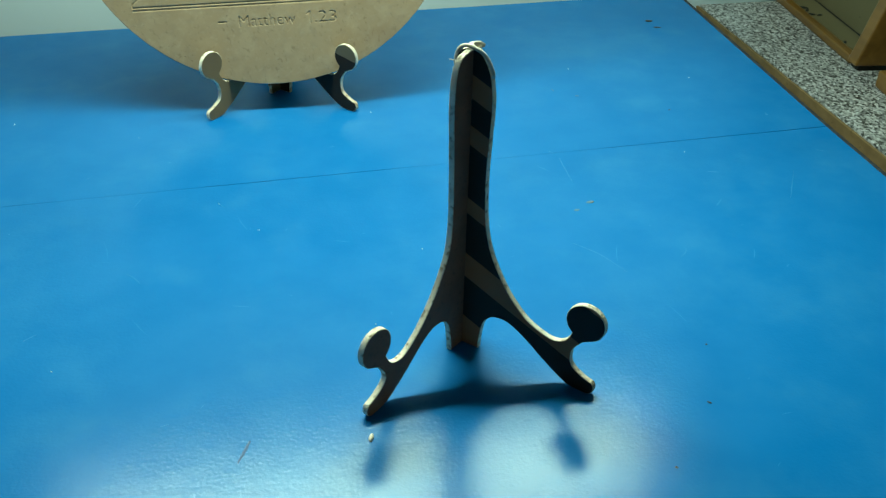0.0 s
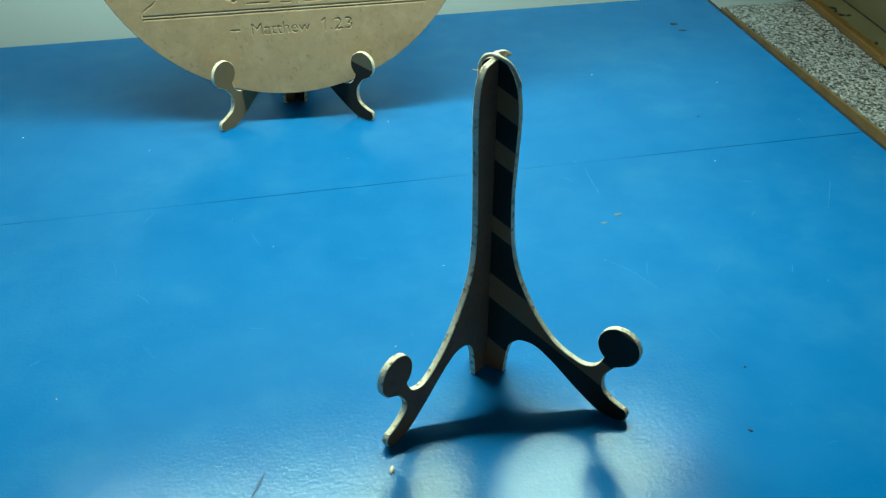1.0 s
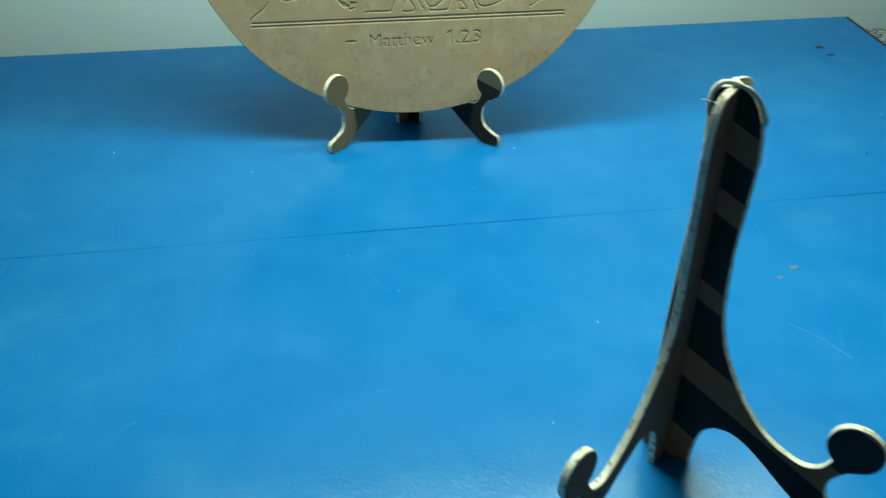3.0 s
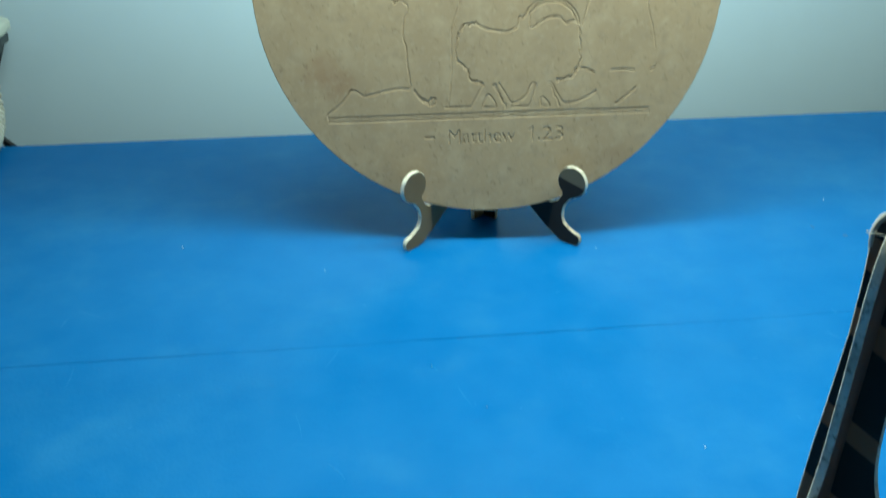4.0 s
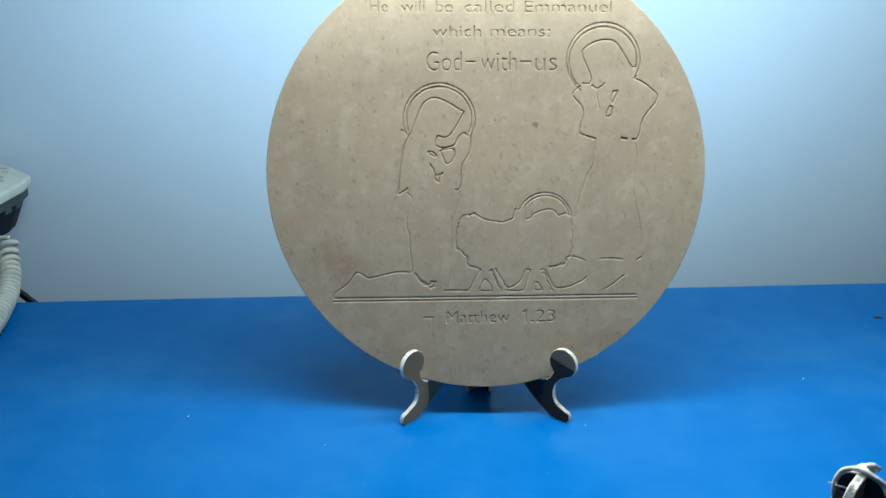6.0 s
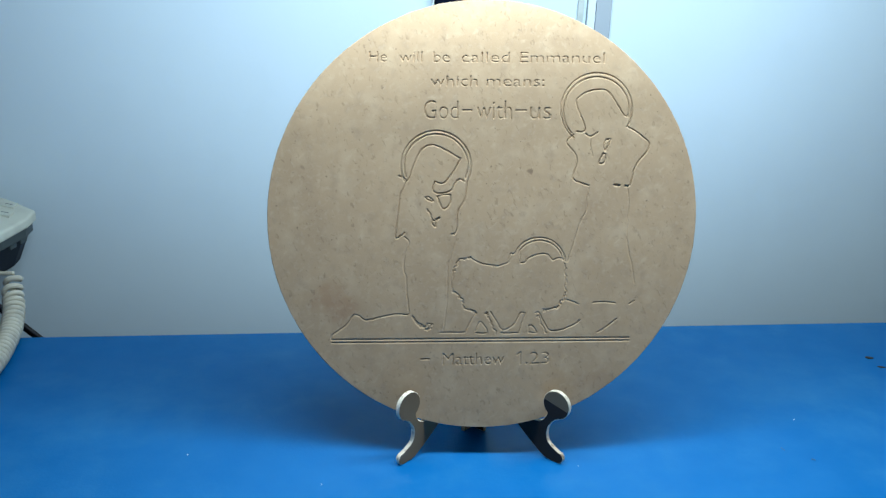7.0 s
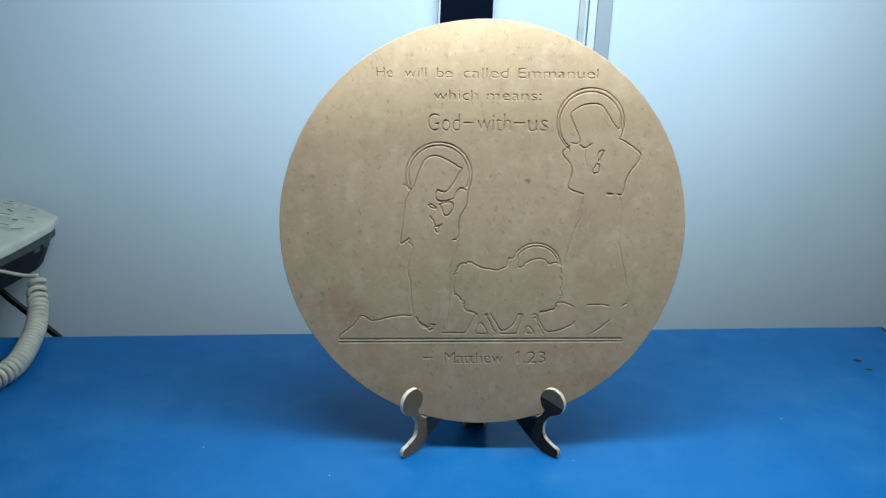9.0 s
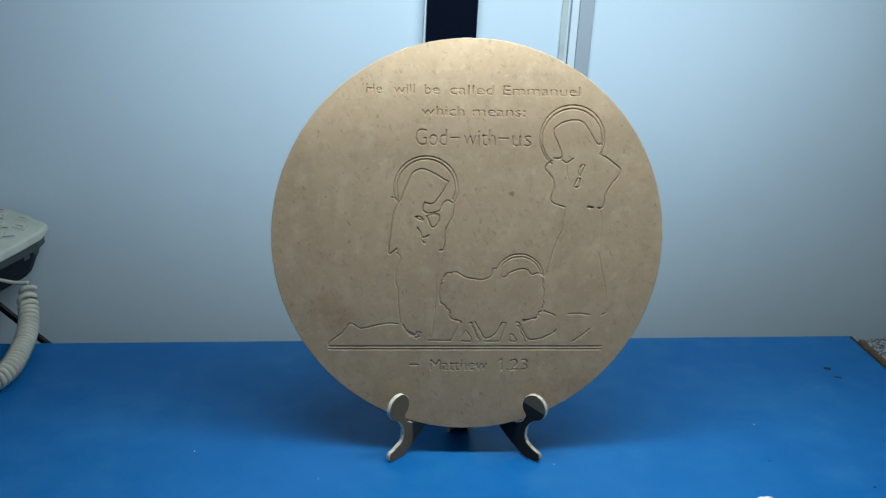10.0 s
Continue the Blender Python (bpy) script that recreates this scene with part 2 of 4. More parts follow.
def granite():
    mat = bpy.data.materials.new("speckled_granite")
    mat.use_nodes = True
    nt = mat.node_tree
    bsdf = nt.nodes["Principled BSDF"]
    bsdf.inputs["Roughness"].default_value = 0.45
    coords = nt.nodes.new("ShaderNodeTexCoord").outputs["Object"]
    warp = nt.nodes.new("ShaderNodeTexNoise")
    warp.inputs["Scale"].default_value = 90
    nt.links.new(coords, warp.inputs["Vector"])
    add = nt.nodes.new("ShaderNodeMix")
    add.data_type = "RGBA"
    add.blend_type = "LINEAR_LIGHT"
    add.inputs["Factor"].default_value = 0.003
    nt.links.new(coords, add.inputs["A"])
    nt.links.new(warp.outputs["Color"], add.inputs["B"])
    grain = nt.nodes.new("ShaderNodeMapping")
    grain.inputs["Scale"].default_value = (1.0, 0.62, 1.0)
    nt.links.new(add.outputs["Result"], grain.inputs["Vector"])
    cells = nt.nodes.new("ShaderNodeTexVoronoi")
    cells.inputs["Scale"].default_value = 640
    nt.links.new(grain.outputs["Vector"], cells.inputs["Vector"])
    grey = nt.nodes.new("ShaderNodeSeparateColor")
    nt.links.new(cells.outputs["Color"], grey.inputs["Color"])
    ramp = nt.nodes.new("ShaderNodeValToRGB")
    ramp.color_ramp.interpolation = "CONSTANT"
    stops = ((0.0, 0.04), (0.16, 0.13), (0.34, 0.27), (0.58, 0.41), (0.82, 0.58))
    ramp.color_ramp.elements[0].position, ramp.color_ramp.elements[1].position = stops[0][0], stops[1][0]
    for at, _ in stops[2:]:
        ramp.color_ramp.elements.new(at)
    for e, (_, v) in zip(ramp.color_ramp.elements, stops):
        e.color = (v * 0.99, v, v * 1.03, 1)
    nt.links.new(grey.outputs["Red"], ramp.inputs["Fac"])
    nt.links.new(ramp.outputs["Color"], bsdf.inputs["Base Color"])
    return mat


M_GRANITE = granite()


def printed_board(blocks, slope):
    """Board printed in dark brown-grey with black blocks across it, by height on the panel."""
    mat = bpy.data.materials.new("printed_dark_board")
    mat.use_nodes = True
    nt = mat.node_tree
    bsdf = nt.nodes["Principled BSDF"]
    bsdf.inputs["Roughness"].default_value = 0.6
    bsdf.inputs["Specular IOR Level"].default_value = 0.25
    coords = nt.nodes.new("ShaderNodeTexCoord").outputs["Object"]
    split = nt.nodes.new("ShaderNodeSeparateXYZ")
    nt.links.new(coords, split.inputs["Vector"])
    tilt = nt.nodes.new("ShaderNodeMath")
    tilt.operation = "MULTIPLY_ADD"
    tilt.inputs[1].default_value = slope
    nt.links.new(split.outputs["X"], tilt.inputs[0])
    nt.links.new(split.outputs["Z"], tilt.inputs[2])
    height = nt.nodes.new("ShaderNodeMapRange")
    height.inputs["From Min"].default_value, height.inputs["From Max"].default_value = 0.0, 0.14
    nt.links.new(tilt.outputs["Value"], height.inputs["Value"])
    ramp = nt.nodes.new("ShaderNodeValToRGB")
    ramp.color_ramp.interpolation = "CONSTANT"
    stops = [(at, (*tone, 1)) for at, tone in blocks]
    ramp.color_ramp.elements[0].position, ramp.color_ramp.elements[1].position = stops[0][0], stops[1][0]
    for at, _ in stops[2:]:
        ramp.color_ramp.elements.new(at)
    for e, (_, c) in zip(ramp.color_ramp.elements, stops):
        e.color = c
    nt.links.new(height.outputs["Result"], ramp.inputs["Fac"])
    nt.links.new(ramp.outputs["Color"], bsdf.inputs["Base Color"])
    return mat


# Board tones are copied per stand, each coloured for the light it gets.
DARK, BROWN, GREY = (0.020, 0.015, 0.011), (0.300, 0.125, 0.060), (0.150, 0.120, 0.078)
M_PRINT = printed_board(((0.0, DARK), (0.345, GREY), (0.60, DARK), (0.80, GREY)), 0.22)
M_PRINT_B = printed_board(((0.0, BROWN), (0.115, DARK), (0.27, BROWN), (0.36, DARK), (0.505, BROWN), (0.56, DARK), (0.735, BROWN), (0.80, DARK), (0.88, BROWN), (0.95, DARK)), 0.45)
# Front copy of the plain board, coloured for the shade it stands in.
M_PLAIN_FRONT_SHADE = material("brown_board_front_shade", (0.235, 0.100, 0.056), 0.7, mottle=[(60, (0.180, 0.080, 0.045), 0.4, 0.7), (500, (0.13, 0.066, 0.040), 0.55, 0.75)], bump=[(900, 0.2, 0.0003)])
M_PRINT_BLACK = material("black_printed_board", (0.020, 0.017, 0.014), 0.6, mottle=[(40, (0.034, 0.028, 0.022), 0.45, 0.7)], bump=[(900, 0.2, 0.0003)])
# Rear copy of the plain board, coloured for the light that reaches it.
M_PLAIN_REAR_LIT = material("grey_board_rear_lit", (0.190, 0.128, 0.064), 0.7, mottle=[(60, (0.160, 0.106, 0.054), 0.4, 0.7), (500, (0.14, 0.11, 0.075), 0.58, 0.75)], bump=[(900, 0.2, 0.0003)])


# ---------------------------------------------------------------- builders
def part(name, bm, mat, parent=None, label="", smooth=False):
    """Links a bmesh as one mesh object under parent."""
    bmesh.ops.recalc_face_normals(bm, faces=bm.faces)
    data = bpy.data.meshes.new(name)
    bm.to_mesh(data)
    bm.free()
    for m in (mat if isinstance(mat, (list, tuple)) else [mat]):
        data.materials.append(m)
    if smooth:
        data.polygons.foreach_set("use_smooth", [True] * len(data.polygons))
    ob = new(name, data)
    if parent is not None:
        ob.parent = parent
    if label:
        ob["label"] = label
    return ob


def thing(name, m, label, category, group="", kind=""):
    ob = new(name)
    ob.empty_display_size = 0.02
    ob.matrix_world = m
    return tagged(ob, label, category, group, kind)


def box(x0, x1, y0, y1, z0, z1, bevel=0.0, bm=None, segments=2):
    bm = bm or bmesh.new()
    made = bmesh.ops.create_cube(bm, size=1, matrix=Matrix.Translation(((x0 + x1) / 2, (y0 + y1) / 2, (z0 + z1) / 2))
                                 @ Matrix.Diagonal((x1 - x0, y1 - y0, z1 - z0, 1)))
    if bevel:
        edges = list({e for v in made["verts"] for e in v.link_edges})
        bmesh.ops.bevel(bm, geom=edges, offset=bevel, segments=segments, affect="EDGES", profile=0.5)
    return bm


def prism(outline, depth, bevel=0.0, m=None, rim_index=0, cap_index=0, back_index=None):
    """A plate with the outline (x, z) and its thickness along +y; the rim can take another material slot."""
    bm = bmesh.new()
    verts = [bm.verts.new((x, 0, z)) for x, z in outline]
    face = bm.faces.new(verts)
    made = bmesh.ops.extrude_face_region(bm, geom=[face])
    far = [g for g in made["geom"] if isinstance(g, bmesh.types.BMVert)]
    bmesh.ops.translate(bm, verts=far, vec=(0, depth, 0))
    bm.normal_update()
    for f in bm.faces:
        side = abs(f.normal.y) < 0.5
        near = f.calc_center_median().y < depth / 2
        f.material_index = rim_index if side else (cap_index if near or back_index is None else back_index)
    if bevel:
        edges = [e for e in bm.edges if len(e.link_faces) == 2 and (abs(e.link_faces[0].normal.y) > 0.5) != (abs(e.link_faces[1].normal.y) > 0.5)]
        bmesh.ops.bevel(bm, geom=edges, offset=bevel, segments=1, affect="EDGES", profile=0.5, material=rim_index)
    if m is not None:
        bmesh.ops.transform(bm, matrix=m, verts=bm.verts)
    return bm


def spline(points, per=8, closed=False):
    """Catmull-Rom curve through the points."""
    pts = [Vector(q) for q in points]
    n = len(pts)
    out = []
    for i in range(n if closed else n - 1):
        if closed:
            p0, p1, p2, p3 = pts[i - 1], pts[i], pts[(i + 1) % n], pts[(i + 2) % n]
        else:
            p0, p1, p2, p3 = pts[max(i - 1, 0)], pts[i], pts[i + 1], pts[min(i + 2, n - 1)]
        for k in range(per):
            s = k / per
            out.append(0.5 * ((2 * p1) + (p2 - p0) * s + (2 * p0 - 5 * p1 + 4 * p2 - p3) * s * s + (3 * p1 - p0 - 3 * p2 + p3) * s ** 3))
    if not closed:
        out.append(pts[-1])
    return out


def arc(cx, cz, r, a0, a1, n=16):
    return [(cx + r * math.cos(radians(a0 + (a1 - a0) * i / n)), cz + r * math.sin(radians(a0 + (a1 - a0) * i / n))) for i in range(n + 1)]


def pipe(points, radius, sides=8, bm=None, caps=True):
    """A round tube along the points; radius may be a function of 0..1."""
    bm = bm or bmesh.new()
    pts = [Vector(q) for q in points]
    n = len(pts)
    ring_before = None
    side = None
    for i, q in enumerate(pts):
        way = (pts[min(i + 1, n - 1)] - pts[max(i - 1, 0)]).normalized()
        if side is None:
            side = way.orthogonal().normalized()
        side = (side - way * side.dot(way)).normalized()
        other = way.cross(side)
        r = radius(i / (n - 1)) if callable(radius) else radius
        ring = [bm.verts.new(q + r * (math.cos(2 * math.pi * k / sides) * side + math.sin(2 * math.pi * k / sides) * other)) for k in range(sides)]
        if ring_before:
            for k in range(sides):
                bm.faces.new((ring_before[k], ring_before[(k + 1) % sides], ring[(k + 1) % sides], ring[k]))
        elif caps:
            bm.faces.new(ring)
        ring_before = ring
    if caps:
        bm.faces.new(ring_before)
    return bm


# ---------------------------------------------------------------- room
def structure(name, bm, mat, label, category):
    return tagged(part(name, bm, mat), label, category, kind="structure")


WALL_TURN = math.degrees(math.atan(0.03))
wall_n = structure("wall_north", box(-2.2, 2.2, 0, 0.12, -0.75, 1.9), M_WALL, "plain white painted plaster wall behind the blue table", "wall")
wall_n.matrix_world = pose(0, 0.325, 0, 0, 0, WALL_TURN)
structure("wall_west", box(-2.12, -2.0, -2.6, 0.30, -0.75, 1.9), M_WALL, "plain white painted side wall", "wall")
structure("wall_south", box(-2.2, 2.2, -2.72, -2.6, -0.75, 1.9), M_WALL, "plain white painted wall closing the room", "wall")
structure("floor", box(-2.2, 2.2, -2.72, 0.5, -0.85, -0.75), M_FLOOR, "plain grey floor under the table", "floor")
structure("ceiling", box(-2.2, 2.2, -2.72, 0.5, 1.9, 2.0), M_CEIL, "plain white painted ceiling", "ceiling")

# window wall at the right, turned a little, with its granite sill
SIDE = pose(0.4845, 0.0, 0.0, 0, 0, -6.0)
SILL_Z = -0.0485


def side_wall():
    bm = box(0.03, 0.20, -2.7, 0.36, -0.75, SILL_Z - 0.035)
    box(0.03, 0.20, -2.7, 0.36, 0.95, 1.9, bm=bm)
    box(0.03, 0.20, -2.7, -1.0, SILL_Z - 0.035, 0.95, bm=bm)
    return bm


wall_e = structure("wall_east", side_wall(), M_WALL, "white wall with a wooden framed opening above the sill", "wall")
wall_e.matrix_world = SIDE


def sill():
    ob = thing("window_sill", pose(0, 0, 0), "speckled grey granite sill with a raw brown front strip", "window sill", kind="structure")
    bm = box(0.4332, 0.56, -1.0, 0.3066, SILL_Z - 0.03, SILL_Z, 0.0012)
    part("slab", bm, M_GRANITE, ob)
    part("front_strip", box(0.4296, 0.4320, -1.0, 0.3066, SILL_Z - 0.034, SILL_Z - 0.0012, 0.0005), M_WOOD_RAW, ob, "raw brown edge strip")
    return ob


sill()


def window():
    ob = thing("window_1", SIDE, "brown wooden frame with dusty olive panes", "window", kind="structure")
    z = SILL_Z
    part("bottom_rail", box(0.0, 0.009, 0.136, 0.325, z, z + 0.008, 0.002), M_WOOD, ob)
    part("ledge", box(0.009, 0.0368, 0.136, 0.325, z, z + 0.004, 0.001), M_PANE, ob, "dusty olive ledge")
    part("joint", box(0.0369, 0.0400, 0.136, 0.325, z, z + 0.0030), M_DIRT_AND_SHADE, ob, "dirty dark joint under the pane")
    part("pane", box(0.0401, 0.049, 0.136, 0.325, z, 0.95), M_PANE, ob, "dusty olive pane")
    part("bottom_rail", box(0.0, 0.014, -1.0, 0.088, z, z + 0.015, 0.002), M_WOOD, ob)
    part("ledge", box(0.014, 0.035, -1.0, 0.088, z, z + 0.010, 0.001), M_PANE, ob, "dusty olive ledge")
    part("pane", box(0.036, 0.045, -1.0, 0.088, z, 0.95), M_PANE, ob, "dusty olive pane")
    post = box(-0.004, 0.05, 0.1185, 0.134, z + 0.005, 0.95, 0.0015)
    for v in post.verts:
        v.co.x += 0.26 * (v.co.z - z - 0.005)
    # Dark block put in where only shade lies under the post.
    part("post_shade", box(0.001, 0.05, 0.1215, 0.134, z, z + 0.0048), M_DIRT_AND_SHADE, ob, "dark block painting the shade under the post")
    part("mullion", post, M_WOOD, ob, "slanted brown varnished post")
    part("corner_post", box(0.0, 0.05, 0.3252, 0.345, z, 0.95, 0.001), M_WOOD, ob)
    part("head", box(-0.002, 0.05, -1.0, 0.345, 0.951, 0.99, 0.001), M_WOOD, ob)
    return ob


window()


# ---------------------------------------------------------------- table
def table():
    ob = thing("work_table", pose(0, 0, -0.75), "bright blue laminate work table with a seam and scuffed surface", "table")
    seam = lambda x: -0.0862 + 0.0485 * x
    back = lambda x: 0.1831 + 0.0521 * x
    right_back, right_front = (0.3555, 0.2012), (0.3385, -1.05)
    top = 0.75

    def board(name, corners):
        bm = bmesh.new()
        lower = [bm.verts.new((x, y, top - 0.018)) for x, y in corners]
        upper = [bm.verts.new((x, y, top)) for x, y in corners]
        bm.faces.new(lower)
        bm.faces.new(upper)
        n = len(corners)
        for i in range(n):
            bm.faces.new((lower[i], lower[(i + 1) % n], upper[(i + 1) % n], upper[i]))
        bmesh.ops.recalc_face_normals(bm, faces=bm.faces)
        return part(name, bm, M_BLUE, ob)

    # Dark edge band, widened so its colour stands for the shadow gap too.
    def edge_gap_band(x_mid):
        bm = bmesh.new()
        rows = [((x, y), (x + 0.0030, y)) for x, y in (right_back, (x_mid, seam(x_mid)), right_front)]
        low = [[bm.verts.new((*q, top - 0.018)) for q in pair] for pair in rows]
        high = [[bm.verts.new((*q, top - 0.0001)) for q in pair] for pair in rows]
        for i in range(2):
            bm.faces.new((low[i][0], low[i][1], low[i + 1][1], low[i + 1][0]))
            bm.faces.new((high[i][0], high[i][1], high[i + 1][1], high[i + 1][0]))
            bm.faces.new((low[i][0], low[i + 1][0], high[i + 1][0], high[i][0]))
            bm.faces.new((low[i][1], low[i + 1][1], high[i + 1][1], high[i][1]))
        part("edge_gap_band", bm, M_EDGE_AND_GAP, ob, "dark edge band that also paints the shadow gap")

    xr = 0.3475
    edge_gap_band(xr)
    # the joint is nearly closed along two stretches and open between them
    joint = [(-1.3, 0.00012), (-0.19, 0.00017), (-0.155, 0.00017), (-0.14, 0.00009), (-0.055, 0.00009), (-0.035, 0.00020), (0.055, 0.00022), (0.085, 0.00008), (0.175, 0.00008), (0.21, 0.00020), (xr, 0.00030)]
    board("rear_board", [(x, seam(x) + g) for x, g in joint] + [right_back, (-1.3, back(-1.3))])
    board("front_board", [(-1.3, -1.05), right_front] + [(x, seam(x) - g) for x, g in reversed(joint)])
    part("underlay", box(-1.29, 0.335, -1.04, 0.09, top - 0.034, top - 0.0182), M_EDGE_AND_GAP, ob, "dark board under the seam")
    for x, y in ((-1.22, -0.98), (0.28, -0.98), (-1.22, 0.03), (0.28, 0.03)):
        part("leg", box(x - 0.025, x + 0.025, y - 0.025, y + 0.025, 0.0, top - 0.0342, 0.003), M_WOOD_RAW, ob)
    return ob


table()


# ---------------------------------------------------------------- folding stands
def panel_outline(drop=0.0, slim=0.0):
    """Profile of one panel: along the panel from the hinge, and up, in millimetres."""
    full = min(slim, 0.0)
    front = spline([(1.0, 137.6), (5.4 - slim - 0.9 * full, 135.6), (8.8 - slim - 0.5 * full, 129), (10.2 - slim, 118), (9.7 - slim, 103), (9.1 - slim, 85), (9.7 - slim / 2, 66), (12, 54), (16.5, 44.2),
                    (22.8, 34.4), (31, 26.0 - drop / 3), (39.5, 21.6 - drop), (45.0, 20.9 - drop), (49.2, 23.0 - drop), (51.4, 26.6 - drop)], 6)
    knob = arc(57.3, 35.2 - drop, 8.6, 232, -70, 30)
    neck = spline([(57.0, 25.3 - drop), (53.6, 20.5 - drop), (52.7, 15.8 - drop / 2), (54.0, 11.6), (58.2, 8.6), (62.2, 6.9)], 6)
    toe = arc(61.0, 3.7, 3.7, 55, -95, 10)
    under = spline([(57.0, 0.2), (52.5, 0.9), (47.7, 3.6), (40, 8.9), (31, 15.8), (24.0, 20.0), (18.8, 21.0), (14.0, 19.6), (10.6, 15.2), (9.0, 7), (8.4, 0.0)], 6)
    # past the crossing the panel goes on as a narrow tail
    rear = [(-8.6, 0.0), (-8.5, 40.0), (-8.1, 62.0), (-7.3, 82.0), (-6.6, 102.0)] + [tuple(q) for q in spline([(-6.9, 118), (-7.3, 127), (-7.1, 132.5), (-5.2, 136.2), (-1.0, 137.6)], 4)]
    pts = [tuple(q) for q in front] + knob + [tuple(q) for q in neck] + toe + [tuple(q) for q in under] + rear
    return [(a / 1000, z / 1000) for a, z in pts]


def folding_stand(m, label, printed, plain, outer, right=0.0, left=0.0, forward=0.0, aside=0.0, tall=1.0, wide=0.0):
    """Two crossed panels; right, left: how far each knob sits below the pattern, in millimetres; forward, aside: slant of the stand."""
    ob = thing("folding_stand", m, label, "plate stand", "pair of folding stands")
    thick = 0.0026
    slanted = Matrix(((1, 0, -aside, 0), (0, 1, -forward, 0), (0, 0, tall, 0), (0, 0, 0, 1)))
    for side in (1, -1):
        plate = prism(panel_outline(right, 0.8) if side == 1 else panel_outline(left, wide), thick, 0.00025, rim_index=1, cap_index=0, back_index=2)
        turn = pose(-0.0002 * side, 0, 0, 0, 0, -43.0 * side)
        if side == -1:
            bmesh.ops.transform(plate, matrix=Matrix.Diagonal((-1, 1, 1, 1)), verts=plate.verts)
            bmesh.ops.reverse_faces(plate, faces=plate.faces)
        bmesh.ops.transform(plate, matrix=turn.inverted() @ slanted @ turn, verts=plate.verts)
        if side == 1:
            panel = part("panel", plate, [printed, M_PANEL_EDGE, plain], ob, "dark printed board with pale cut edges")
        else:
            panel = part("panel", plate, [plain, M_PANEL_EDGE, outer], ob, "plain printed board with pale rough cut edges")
        panel.matrix_basis = turn

    def tilted(bm):
        bmesh.ops.transform(bm, matrix=slanted, verts=bm.verts)
        return bm

    # rubber band that ties the crossed panels together at the top
    loop = spline([(-0.0048, 0.0054, 0.1275), (-0.0054, 0.0052, 0.1320), (-0.0046, 0.0044, 0.1361), (-0.0024, 0.0022, 0.1383), (0.0006, -0.0010, 0.1381), (0.0032, -0.0034, 0.1367),
                   (0.0050, -0.0050, 0.1338), (0.0062, -0.0061, 0.1305), (0.0066, -0.0050, 0.1288), (0.0066, -0.0030, 0.1275), (0.0062, 0.0048, 0.1250), (0.0044, 0.0080, 0.1240), (-0.0026, 0.0070, 0.1250)], 8, closed=True)
    loop.append(loop[0])
    part("band", tilted(pipe(loop, 0.00075, 8, caps=False)), M_STRING, ob, "cream rubber band tied round the top", smooth=True)
    knot = bmesh.new()
    bmesh.ops.create_icosphere(knot, subdivisions=3, radius=0.0022, matrix=pose(0.0012, 0.0030, 0.1376) @ Matrix.Diagonal((1.15, 0.9, 0.75, 1)))
    for v in knot.verts:
        v.co += 0.0005 * noise.noise_vector(v.co * 700)
    pipe([(0.0012, 0.0030, 0.1386), (0.0030, 0.0028, 0.1386), (0.0044, 0.0026, 0.1376)], 0.0009, 6, bm=knot)
    pipe([(-0.0004, 0.0030, 0.1380), (-0.0002, 0.0014, 0.1383), (0.0004, -0.0008, 0.1381)], 0.0008, 6, bm=knot)
    part("knot", tilted(knot), M_STRING, ob, "frayed cream knot", smooth=True)
    part("loose_fibre", tilted(pipe([(-0.0030, 0.0012, 0.1322), (-0.0055, 0.0026, 0.1324), (-0.0080, 0.0042, 0.1325)], 0.00020, 5)), M_STRING, ob, "loose white fibre")
    return ob


folding_stand(pose(0.0663, -0.2485, 0, 0, 0, -1.2), "empty folding stand of dark printed board with pale edges", M_PRINT_B, M_PLAIN_FRONT_SHADE, M_PRINT_BLACK, -0.5, 2.4, 0.066, 0.012, 1.026, -1.0)
folding_stand(pose(0.0, 0.0412, 0, 0, 0, 0.0), "folding stand of dark printed board holding the round plaque", M_PRINT, M_PLAIN_REAR_LIT, M_PRINT, -1.2, -0.8)


# ---------------------------------------------------------------- engraved plaque
PLAQUE_R = 120.0


def text_triangles(words, x0, x1, z0, z1):
    """Triangles of a word in the built-in font, fitted into the given box (millimetres)."""
    data = bpy.data.curves.new("lettering", "FONT")
    data.body = words
    data.offset = -0.018
    ob = new("lettering", data)
    bpy.context.view_layer.update()
    mesh = ob.evaluated_get(bpy.context.evaluated_depsgraph_get()).to_mesh()
    mesh.calc_loop_triangles()
    co = np.array([v.co[:2] for v in mesh.vertices])
    tris = np.array([t.vertices[:] for t in mesh.loop_triangles])
    lo, hi = co.min(0), co.max(0)
    # height is set by a capital, so that words without one keep their scale
    cap = 0.73
    co = np.stack([x0 + (co[:, 0] - lo[0]) * (x1 - x0) / max(hi[0] - lo[0], 1e-6), z0 + co[:, 1] * (z1 - z0) / cap], 1)
    ob.to_mesh_clear()
    bpy.data.objects.remove(ob)
    bpy.data.curves.remove(data)
    tri = co[tris]
    e1, e2 = tri[:, 1] - tri[:, 0], tri[:, 2] - tri[:, 0]
    return tri[np.abs(e1[:, 0] * e2[:, 1] - e1[:, 1] * e2[:, 0]) > 1e-3]


CELL = 0.15


